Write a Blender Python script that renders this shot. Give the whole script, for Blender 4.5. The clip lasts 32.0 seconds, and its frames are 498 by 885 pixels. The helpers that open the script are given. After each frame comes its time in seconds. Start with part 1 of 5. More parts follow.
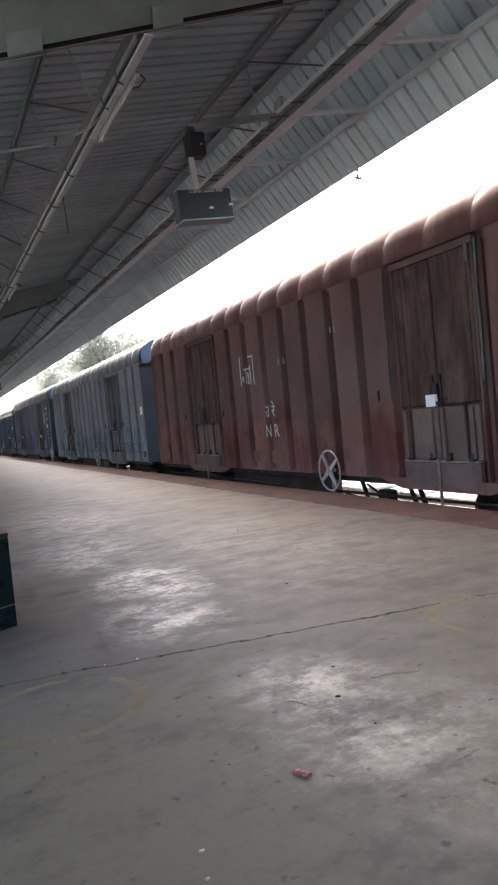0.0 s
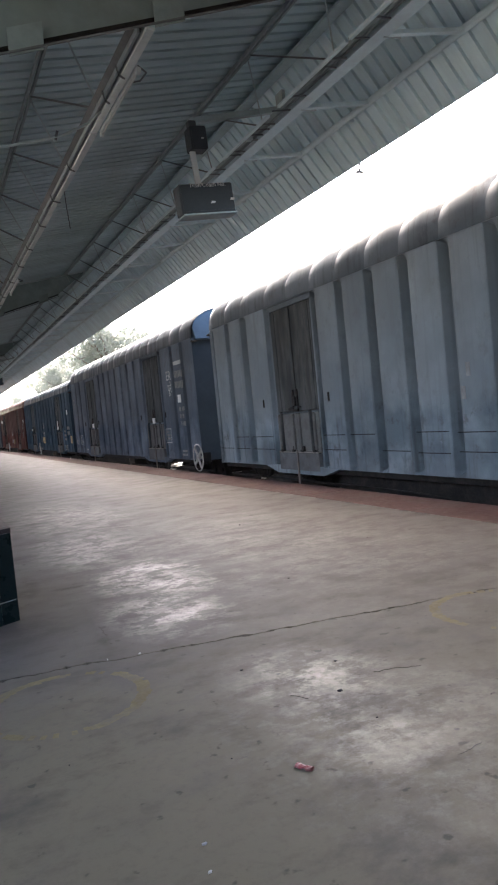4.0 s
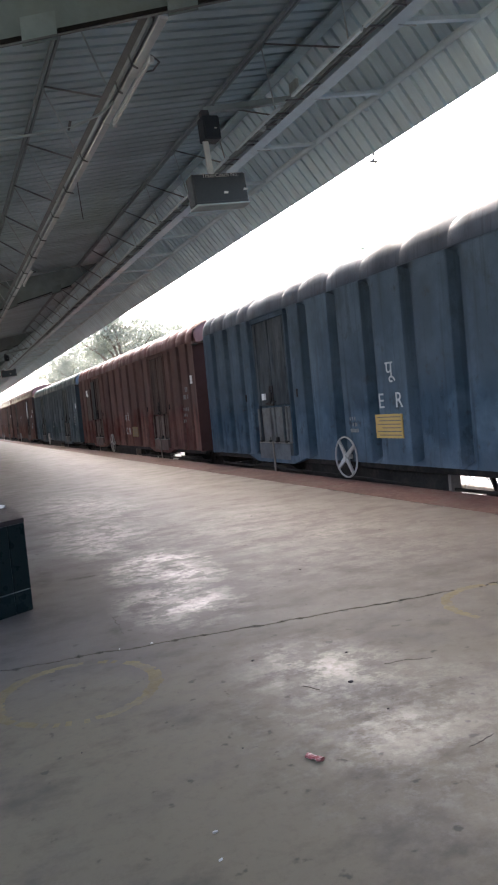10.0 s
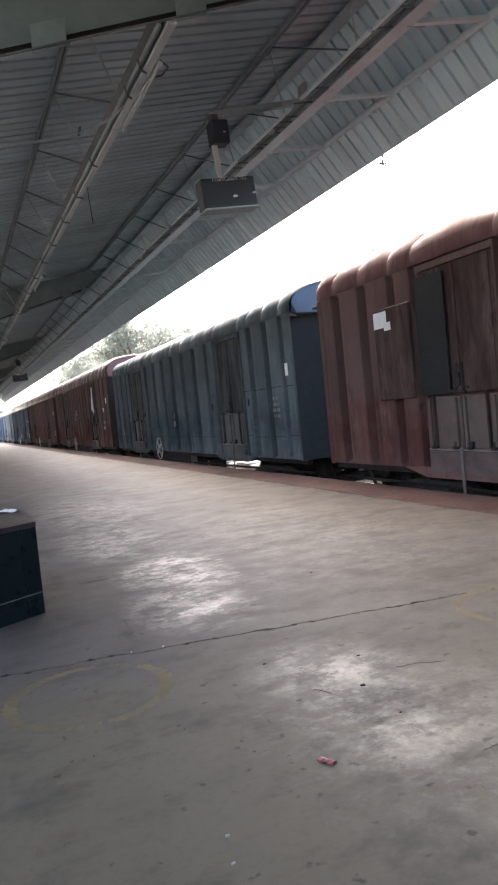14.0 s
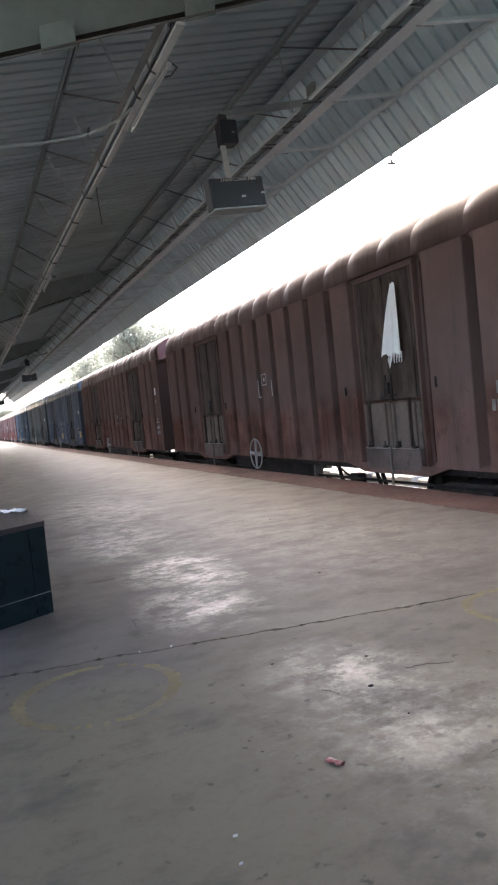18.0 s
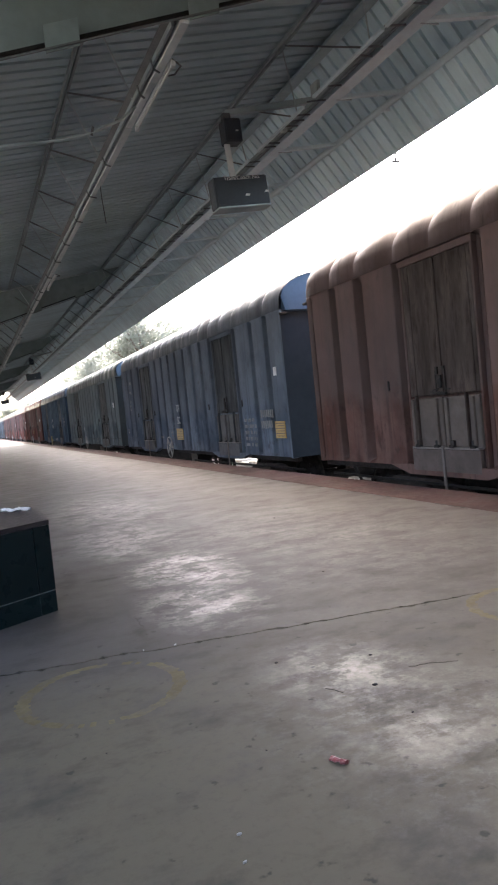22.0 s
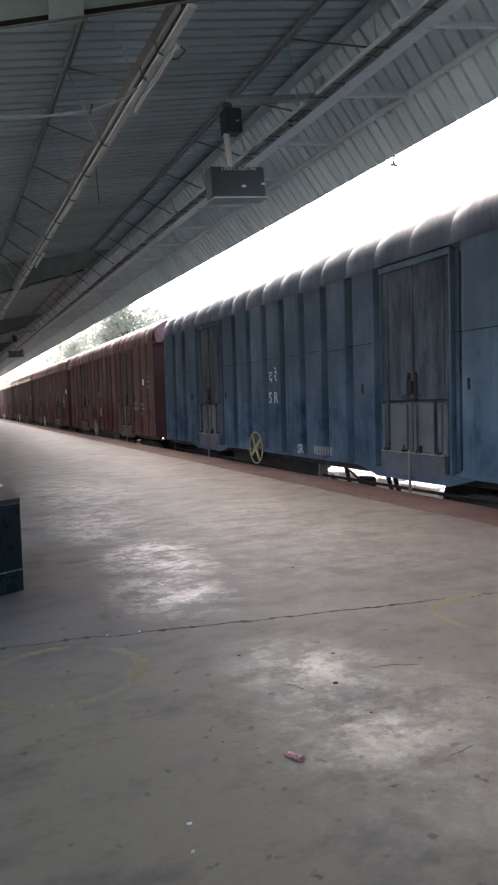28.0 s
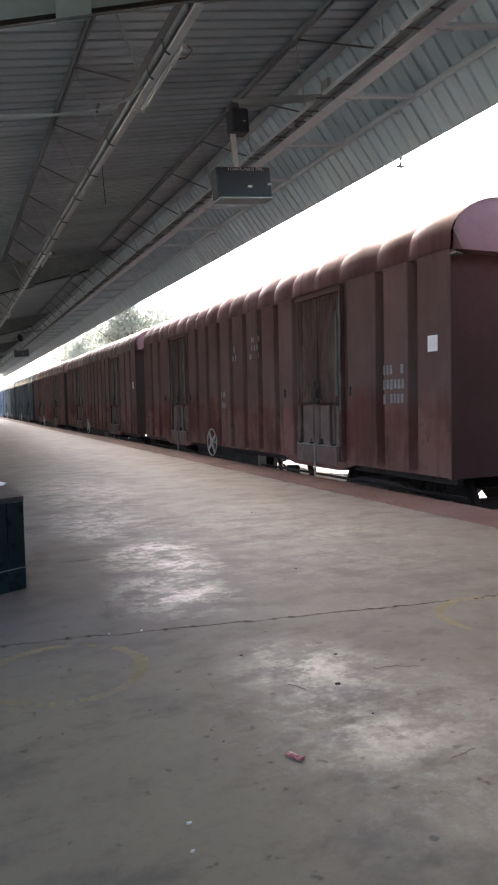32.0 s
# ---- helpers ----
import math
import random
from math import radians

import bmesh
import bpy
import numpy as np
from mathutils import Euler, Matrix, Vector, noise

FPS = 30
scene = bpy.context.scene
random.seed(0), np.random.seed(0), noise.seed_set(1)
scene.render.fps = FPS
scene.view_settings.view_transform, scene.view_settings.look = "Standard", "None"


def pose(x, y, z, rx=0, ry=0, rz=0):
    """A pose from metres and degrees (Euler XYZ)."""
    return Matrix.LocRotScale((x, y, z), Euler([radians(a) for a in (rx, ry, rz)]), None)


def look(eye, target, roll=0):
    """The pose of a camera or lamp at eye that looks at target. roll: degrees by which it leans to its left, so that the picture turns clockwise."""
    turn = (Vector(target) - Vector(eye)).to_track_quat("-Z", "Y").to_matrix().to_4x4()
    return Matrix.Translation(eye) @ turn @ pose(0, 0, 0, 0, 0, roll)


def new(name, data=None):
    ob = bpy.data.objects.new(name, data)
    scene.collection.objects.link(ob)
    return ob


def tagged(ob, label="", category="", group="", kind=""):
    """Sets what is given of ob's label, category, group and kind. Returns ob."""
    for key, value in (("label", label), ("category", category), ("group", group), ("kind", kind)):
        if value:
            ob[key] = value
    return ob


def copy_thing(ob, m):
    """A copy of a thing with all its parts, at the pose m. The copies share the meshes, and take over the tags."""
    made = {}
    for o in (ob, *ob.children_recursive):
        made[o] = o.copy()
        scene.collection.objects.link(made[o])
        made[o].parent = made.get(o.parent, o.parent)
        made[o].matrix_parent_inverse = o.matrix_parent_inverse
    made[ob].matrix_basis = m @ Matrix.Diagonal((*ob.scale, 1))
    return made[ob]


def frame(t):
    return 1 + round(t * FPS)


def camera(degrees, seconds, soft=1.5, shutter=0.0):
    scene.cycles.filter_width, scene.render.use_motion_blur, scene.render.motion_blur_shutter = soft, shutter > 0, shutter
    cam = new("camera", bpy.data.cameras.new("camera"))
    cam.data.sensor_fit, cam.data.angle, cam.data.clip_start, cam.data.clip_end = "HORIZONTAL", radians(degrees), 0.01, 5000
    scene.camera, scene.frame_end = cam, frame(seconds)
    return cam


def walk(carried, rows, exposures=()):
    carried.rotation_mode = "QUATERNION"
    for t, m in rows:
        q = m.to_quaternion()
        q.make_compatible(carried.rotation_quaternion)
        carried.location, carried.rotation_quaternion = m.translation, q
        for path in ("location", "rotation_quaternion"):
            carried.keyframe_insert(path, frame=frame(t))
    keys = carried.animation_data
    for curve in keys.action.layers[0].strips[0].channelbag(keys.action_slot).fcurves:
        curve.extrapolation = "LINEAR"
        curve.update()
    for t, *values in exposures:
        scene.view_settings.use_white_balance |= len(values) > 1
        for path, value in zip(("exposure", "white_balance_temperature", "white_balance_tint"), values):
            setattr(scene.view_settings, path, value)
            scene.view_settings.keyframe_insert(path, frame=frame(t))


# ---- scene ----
# x runs across the platform towards the train, y along it, z up from the platform floor.
EXPOSURE = 4.01
cam = camera(38.45, 32.0, soft=2.1)
CAMERA_PATH = [
    (0, 0.000, 0.000, 1.161, 87.88, 5.42, -24.56),
    (0.5, 0.000, 0.000, 1.161, 87.85, 5.27, -24.69),
    (1, 0.000, 0.000, 1.161, 87.79, 5.19, -24.79),
    (1.5, 0.000, 0.000, 1.161, 87.77, 5.18, -24.75),
    (2, 0.000, 0.000, 1.161, 87.74, 5.17, -24.68),
    (2.5, 0.000, 0.000, 1.161, 87.84, 5.22, -24.72),
    (3, 0.000, 0.000, 1.161, 87.83, 5.27, -24.72),
    (3.5, 0.000, 0.000, 1.161, 87.67, 5.40, -24.58),
    (5.5, 0.000, 0.000, 1.161, 87.13, 5.61, -23.64),
    (6, 0.000, 0.000, 1.161, 87.00, 5.74, -23.32),
    (6.5, 0.000, 0.000, 1.161, 86.90, 5.79, -23.25),
    (7, 0.000, 0.000, 1.161, 86.89, 5.81, -23.32),
    (7.5, 0.000, 0.000, 1.161, 86.90, 5.81, -23.43),
    (8, 0.000, 0.000, 1.161, 86.90, 5.70, -23.54),
    (8.5, 0.000, 0.000, 1.161, 86.89, 5.62, -23.54),
    (9, 0.000, 0.000, 1.161, 86.99, 5.46, -23.49),
    (9.5, 0.000, 0.000, 1.161, 86.99, 5.39, -23.44),
    (10, 0.000, 0.000, 1.161, 86.88, 5.32, -23.43),
    (10.5, 0.000, 0.000, 1.161, 86.75, 5.30, -23.46),
    (11, 0.000, 0.000, 1.161, 86.68, 5.27, -23.48),
    (11.5, 0.000, 0.000, 1.161, 86.65, 5.26, -23.40),
    (12, 0.000, 0.000, 1.161, 86.83, 5.34, -23.29),
    (12.5, 0.000, 0.000, 1.161, 86.89, 5.42, -23.00),
    (13, 0.000, 0.000, 1.161, 86.85, 5.53, -22.69),
    (13.5, 0.000, 0.000, 1.161, 87.02, 5.53, -22.59),
    (14, 0.000, 0.000, 1.161, 87.20, 5.65, -22.60),
    (14.5, 0.000, 0.000, 1.161, 87.32, 5.65, -22.66),
    (16.5, 0.000, 0.000, 1.161, 87.67, 5.55, -22.46),
    (17, 0.000, 0.000, 1.161, 87.56, 5.50, -22.38),
    (17.5, 0.000, 0.000, 1.161, 87.41, 5.54, -22.18),
    (18, 0.000, 0.000, 1.161, 87.27, 5.61, -21.94),
    (18.5, 0.000, 0.000, 1.161, 87.17, 5.62, -21.79),
    (19, 0.000, 0.000, 1.161, 87.13, 5.60, -21.80),
    (19.5, 0.000, 0.000, 1.161, 87.24, 5.62, -21.85),
    (20, 0.000, 0.000, 1.161, 87.39, 5.56, -21.91),
    (20.5, 0.000, 0.000, 1.161, 87.49, 5.52, -21.92),
    (21, 0.000, 0.000, 1.161, 87.40, 5.53, -21.80),
    (21.5, 0.000, 0.000, 1.161, 87.23, 5.62, -21.64),
    (22, 0.000, 0.000, 1.161, 87.20, 5.63, -21.62),
    (22.5, 0.000, 0.000, 1.161, 87.19, 5.63, -21.66),
    (23, 0.000, 0.000, 1.161, 86.71, 6.19, -22.11),
    (23.3, 0.010, -0.010, 1.155, 88.37, 8.85, -22.44),
    (23.5, 0.030, -0.020, 1.146, 89.77, 8.94, -24.83),
    (23.6, 0.032, -0.027, 1.140, 89.77, 7.68, -27.72),
    (24, 0.034, -0.023, 1.149, 88.91, 7.26, -27.59),
    (24.5, 0.031, -0.025, 1.156, 88.07, 6.16, -27.47),
    (25, 0.026, -0.019, 1.153, 87.60, 5.32, -27.19),
    (25.5, 0.022, -0.016, 1.153, 87.27, 4.46, -26.75),
    (26, 0.013, -0.010, 1.154, 86.86, 3.20, -25.20),
    (26.5, 0.014, -0.001, 1.152, 86.61, 2.36, -24.12),
    (28.5, 0.010, 0.007, 1.154, 86.61, 1.56, -22.98),
    (29, 0.012, 0.006, 1.150, 86.66, 1.48, -22.92),
    (29.5, 0.012, 0.006, 1.152, 86.73, 1.39, -22.89),
    (30, 0.010, 0.007, 1.152, 86.88, 1.25, -22.94),
    (30.5, 0.006, 0.002, 1.152, 87.02, 1.11, -22.97),
    (31, 0.011, 0.007, 1.151, 86.98, 1.06, -22.86),
    (31.5, 0.014, 0.011, 1.147, 86.82, 1.05, -22.63),
    (32, 0.017, 0.014, 1.143, 86.71, 1.18, -22.67),
]
walk(cam, [(t, pose(x, y, z, rx, ry, rz)) for t, x, y, z, rx, ry, rz in CAMERA_PATH],
     exposures=[(t, EXPOSURE + d, 7000.0, 12.5) for t, d in ((0.0, 0.0), (8.0, 0.0), (9.5, -0.03), (15.0, -0.03), (17.5, 0.03), (32.0, 0.0))])

# metres that the train has run since the start
TRAIN_RUN = [(0, -0.00), (1, 4.63), (2, 9.18), (3, 13.76), (3.5, 15.98), (5.5, 25.02), (6.5, 29.66), (7.5, 34.36), (8.5, 38.98), (9.5, 43.57), (10.5, 48.10), (11.5, 52.73), (12.5, 57.48), (13.5, 62.36), (14.5, 67.23), (16.5, 77.05), (17.5, 82.34), (18.5, 87.83), (19.5, 93.37), (20.5, 98.98), (21.5, 104.71), (22.5, 110.53), (23.6, 117.02), (24.5, 122.32), (25.5, 128.12), (26.5, 134.28), (28.5, 146.87), (29.5, 153.40), (30.5, 159.99), (31.5, 166.69), (32, 170.06)]
WAGON_PITCH, WAGON_END, SIDE_X = 14.45, 16.5, 5.11
TRACK_X = SIDE_X + 1.6

# ---- daylight: a bright hazy sky and a weak wide sun ----
world = bpy.data.worlds.new("sky")
scene.world = world
world.use_nodes = True
wn = world.node_tree.nodes
sky = wn.new("ShaderNodeTexSky")
sky.sky_type, sky.sun_disc = "NISHITA", False
sky.sun_elevation, sky.sun_rotation = radians(50), radians(15)
sky.air_density, sky.dust_density, sky.ozone_density = 0.8, 4.0, 0.8
wn["Background"].inputs[1].default_value = 0.15
world.node_tree.links.new(sky.outputs[0], wn["Background"].inputs[0])
sun_data = bpy.data.lights.new("sun", "SUN")
sun_data.energy, sun_data.angle, sun_data.color = 0.4, radians(60), (1.0, 0.985, 0.96)
sun = new("sun", sun_data)
sun.matrix_world = look((12, 45, 56), (0, 0, 0))


# ---- materials ----
def shader(name):
    m = bpy.data.materials.new(name)
    m.use_nodes = True
    nt = m.node_tree
    return m, nt, nt.nodes["Principled BSDF"]


def coords(nt, scale=(1, 1, 1), shift=0.0):
    """Object coordinates, moved by each object's random number so that alike pieces differ."""
    tc = nt.nodes.new("ShaderNodeTexCoord")
    mp = nt.nodes.new("ShaderNodeMapping")
    mp.inputs["Scale"].default_value = scale
    nt.links.new(tc.outputs["Object"], mp.inputs["Vector"])
    if shift:
        oi = nt.nodes.new("ShaderNodeObjectInfo")
        mu = nt.nodes.new("ShaderNodeMath")
        mu.operation = "MULTIPLY"
        mu.inputs[1].default_value = shift
        nt.links.new(oi.outputs["Random"], mu.inputs[0])
        nt.links.new(mu.outputs[0], mp.inputs["Location"])
    return mp.outputs[0]


def noise_of(nt, vec, scale, detail=5.0, rough=0.6):
    n = nt.nodes.new("ShaderNodeTexNoise")
    n.inputs["Scale"].default_value, n.inputs["Detail"].default_value, n.inputs["Roughness"].default_value = scale, detail, rough
    nt.links.new(vec, n.inputs["Vector"])
    return n.outputs["Fac"]


def ramp(nt, fac, lo, hi, a=0.0, b=1.0):
    r = nt.nodes.new("ShaderNodeMapRange")
    r.inputs["From Min"].default_value, r.inputs["From Max"].default_value = lo, hi
    r.inputs["To Min"].default_value, r.inputs["To Max"].default_value = a, b
    nt.links.new(fac, r.inputs["Value"])
    return r.outputs[0]


def times(nt, a, b):
    m = nt.nodes.new("ShaderNodeMath")
    m.operation = "MULTIPLY"
    nt.links.new(a, m.inputs[0])
    if isinstance(b, float):
        m.inputs[1].default_value = b
    else:
        nt.links.new(b, m.inputs[1])
    return m.outputs[0]


def mix(nt, fac, a, b):
    m = nt.nodes.new("ShaderNodeMix")
    m.data_type = "RGBA"
    if isinstance(fac, float):
        m.inputs[0].default_value = fac
    else:
        nt.links.new(fac, m.inputs[0])
    for socket, v in ((m.inputs[6], a), (m.inputs[7], b)):
        if isinstance(v, tuple):
            socket.default_value = (*v, 1)
        else:
            nt.links.new(v, socket)
    return m.outputs[2]


def bump(nt, bsdf, fac, strength, distance=0.01):
    b = nt.nodes.new("ShaderNodeBump")
    b.inputs["Strength"].default_value, b.inputs["Distance"].default_value = strength, distance
    nt.links.new(fac, b.inputs["Height"])
    nt.links.new(b.outputs[0], bsdf.inputs["Normal"])


def plain(name, colour, rough=0.6, metal=0.0, vary=0.35, scale=6.0, dirt=None, dirt_amount=0.5, relief=0.15, stretch=(1, 1, 1), shift=40.0, gloss=0.5):
    """A surface with grain, broad unevenness and some dirt."""
    m, nt, bsdf = shader(name)
    v = coords(nt, stretch, shift)
    fine, broad = noise_of(nt, v, scale * 6, 6), noise_of(nt, v, scale * 0.35, 3)
    dark = tuple(c * (1 - vary) for c in colour)
    col = mix(nt, ramp(nt, broad, 0.35, 0.65), dark, colour)
    col = mix(nt, ramp(nt, fine, 0.4, 0.75, 0.0, vary), col, tuple(c * 0.6 for c in colour))
    if dirt:
        blotch = noise_of(nt, v, scale, 6, 0.7)
        col = mix(nt, ramp(nt, blotch, 0.48, 0.72, 0.0, dirt_amount), col, dirt)
    nt.links.new(col, bsdf.inputs["Base Color"])
    nt.links.new(ramp(nt, fine, 0.3, 0.7, rough - 0.08, min(1.0, rough + 0.1)), bsdf.inputs["Roughness"])
    bsdf.inputs["Metallic"].default_value, bsdf.inputs["Specular IOR Level"].default_value = metal, gloss
    bump(nt, bsdf, fine, relief)
    return m


def wagon_paint(name, colour, faded, dirt, rough=0.5, dirty=0.5, gloss=0.0, bleach=0.6):
    """Old paint on sheet steel: faded patches, grime that ran down in streaks, rust spots."""
    m, nt, bsdf = shader(name)
    v = coords(nt, (1, 1, 1), 60.0)
    run = coords(nt, (1.6, 1.8, 0.35), 60.0)
    fade, streak, spot, fine = noise_of(nt, v, 0.9, 4), noise_of(nt, run, 1.6, 2.5, 0.5), noise_of(nt, v, 5.0, 7, 0.7), noise_of(nt, v, 45.0, 4)
    col = mix(nt, ramp(nt, fade, 0.42, 0.60), tuple(0.80 * q for q in colour), tuple(1.12 * q for q in faded))
    col = mix(nt, ramp(nt, streak, 0.46, 0.72, 0.0, dirty * 0.8), col, dirt)
    col = mix(nt, ramp(nt, spot, 0.58, 0.68, 0.0, 0.6), col, tuple(0.6 * q + k for q, k in zip(dirt, (0.018, 0.008, 0.004))))
    col = mix(nt, ramp(nt, noise_of(nt, coords(nt, (1, 1.4, 0.6), 60.0), 2.6, 7, 0.72), 0.56, 0.66, 0.0, 0.5), col, tuple(0.55 * q for q in dirt))
    col = mix(nt, ramp(nt, fine, 0.45, 0.75, 0.0, 0.22), col, dirt)
    # thin runs of rust water, and dry scuffs that show the primer
    thin = noise_of(nt, coords(nt, (5.0, 7.0, 0.30), 60.0), 1.7, 4, 0.6)
    col = mix(nt, ramp(nt, thin, 0.52, 0.72, 0.0, 0.6), col, tuple(0.62 * q for q in dirt))
    scuff = noise_of(nt, coords(nt, (1.0, 1.3, 2.4), 60.0), 3.1, 9, 0.78)
    col = mix(nt, ramp(nt, scuff, 0.62, 0.70, 0.0, 0.4), col, tuple(1.35 * q + 0.02 for q in faded))
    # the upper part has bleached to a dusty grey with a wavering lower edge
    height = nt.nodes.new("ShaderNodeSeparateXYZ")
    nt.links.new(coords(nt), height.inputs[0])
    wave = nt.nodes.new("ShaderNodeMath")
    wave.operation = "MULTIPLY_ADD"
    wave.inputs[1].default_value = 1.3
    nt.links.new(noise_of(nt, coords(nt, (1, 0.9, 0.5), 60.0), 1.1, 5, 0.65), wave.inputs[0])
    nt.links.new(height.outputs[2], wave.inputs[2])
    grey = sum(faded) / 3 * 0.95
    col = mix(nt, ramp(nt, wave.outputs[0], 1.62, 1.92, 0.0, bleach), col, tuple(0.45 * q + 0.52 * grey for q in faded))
    # dust thrown up along the foot, thinning out raggedly
    splash = nt.nodes.new("ShaderNodeMath")
    splash.operation = "MULTIPLY_ADD"
    splash.inputs[1].default_value = 1.3
    nt.links.new(noise_of(nt, coords(nt, (1, 1, 0.5), 60.0), 3.5, 7, 0.7), splash.inputs[0])
    nt.links.new(height.outputs[2], splash.inputs[2])
    col = mix(nt, ramp(nt, splash.outputs[0], 1.2, 0.75, 0.0, 0.35), col, tuple(0.65 * q + 0.35 * w for q, w in zip(faded, (0.20, 0.17, 0.15))))
    oi = nt.nodes.new("ShaderNodeObjectInfo")
    hsv = nt.nodes.new("ShaderNodeHueSaturation")
    nt.links.new(ramp(nt, oi.outputs["Random"], 0.0, 1.0, 0.86, 1.12), hsv.inputs["Value"])
    nt.links.new(col, hsv.inputs["Color"])
    nt.links.new(hsv.outputs[0], bsdf.inputs["Base Color"])
    nt.links.new(ramp(nt, streak, 0.35, 0.7, rough - 0.08, rough + 0.2), bsdf.inputs["Roughness"])
    bsdf.inputs["Specular IOR Level"].default_value = gloss
    bump(nt, bsdf, ramp(nt, spot, 0.3, 0.8), 0.12, 0.012)
    return m


# floor's polish with sky reflection painted in, and dark stains: x, y, two radii, strength
WORN_SHEEN = [(1.42, 5.15, 0.42, 0.75, 0.78), (1.22, 4.15, 0.36, 0.55, 0.72), (1.30, 6.9, 0.5, 1.2, 0.45), (1.38, 2.65, 0.34, 0.45, 0.62), (1.30, 2.05, 0.34, 0.40, 0.52), (1.22, 1.55, 0.40, 0.30, 0.3), (1.62, 2.05, 0.5, 0.42, 0.32), (1.55, 9.5, 0.7, 2.2, 0.35), (2.6, 5.5, 1.5, 2.5, 0.12)]
STAINED = [(0.83, 5.3, 0.14, 0.05, 0.9), (0.55, 5.36, 0.09, 0.16, 0.9), (0.60, 6.9, 0.16, 0.14, 0.7), (0.60, 5.7, 0.07, 0.30, 0.7), (0.755, 3.86, 0.035, 0.14, 0.8), (0.50, 4.35, 0.24, 0.30, 0.45), (1.15, 1.71, 0.045, 0.04, 0.8), (1.62, 3.0, 0.16, 0.07, 0.7),
           (1.05, 2.55, 0.12, 0.05, 0.6), (1.0, 3.15, 0.16, 0.07, 0.6), (0.30, 2.05, 0.16, 0.10, 0.5), (2.1, 2.75, 0.25, 0.10, 0.4), (0.2, 2.9, 0.7, 0.9, 0.2), (1.75, 1.75, 0.2, 0.07, 0.5), (2.0, 4.7, 0.5, 0.12, 0.35), (1.45, 1.35, 0.1, 0.05, 0.6),
           (1.22, 2.28, 0.13, 0.045, 0.8), (1.18, 3.22, 0.10, 0.09, 0.7), (0.36, 1.66, 0.09, 0.05, 0.75), (0.22, 1.45, 0.13, 0.22, 0.4), (1.72, 2.55, 0.10, 0.03, 0.7), (1.32, 1.62, 0.035, 0.03, 0.9), (1.18, 1.79, 0.03, 0.02, 0.8), (1.62, 1.72, 0.05, 0.03, 0.7), (1.34, 4.3, 0.2, 0.05, 0.5), (0.98, 4.75, 0.16, 0.04, 0.5), (1.9, 3.9, 0.3, 0.06, 0.4)]


def spot(nt, cx, cy, rx, ry):
    """1 in the middle of an ellipse on the floor, falling to 0 at its rim."""
    tc = nt.nodes.new("ShaderNodeTexCoord")
    mp = nt.nodes.new("ShaderNodeMapping")
    mp.vector_type = "TEXTURE"
    mp.inputs["Location"].default_value, mp.inputs["Scale"].default_value = (cx, cy, 0), (rx, ry, 1)
    nt.links.new(tc.outputs["Object"], mp.inputs["Vector"])
    ln = nt.nodes.new("ShaderNodeVectorMath")
    ln.operation = "LENGTH"
    nt.links.new(mp.outputs[0], ln.inputs[0])
    return ramp(nt, ln.outputs["Value"], 0.35, 1.25, 1.0, 0.0)


def larger(nt, a, b):
    m = nt.nodes.new("ShaderNodeMath")
    m.operation = "MAXIMUM"
    nt.links.new(a, m.inputs[0])
    nt.links.new(b, m.inputs[1])
    return m.outputs[0]


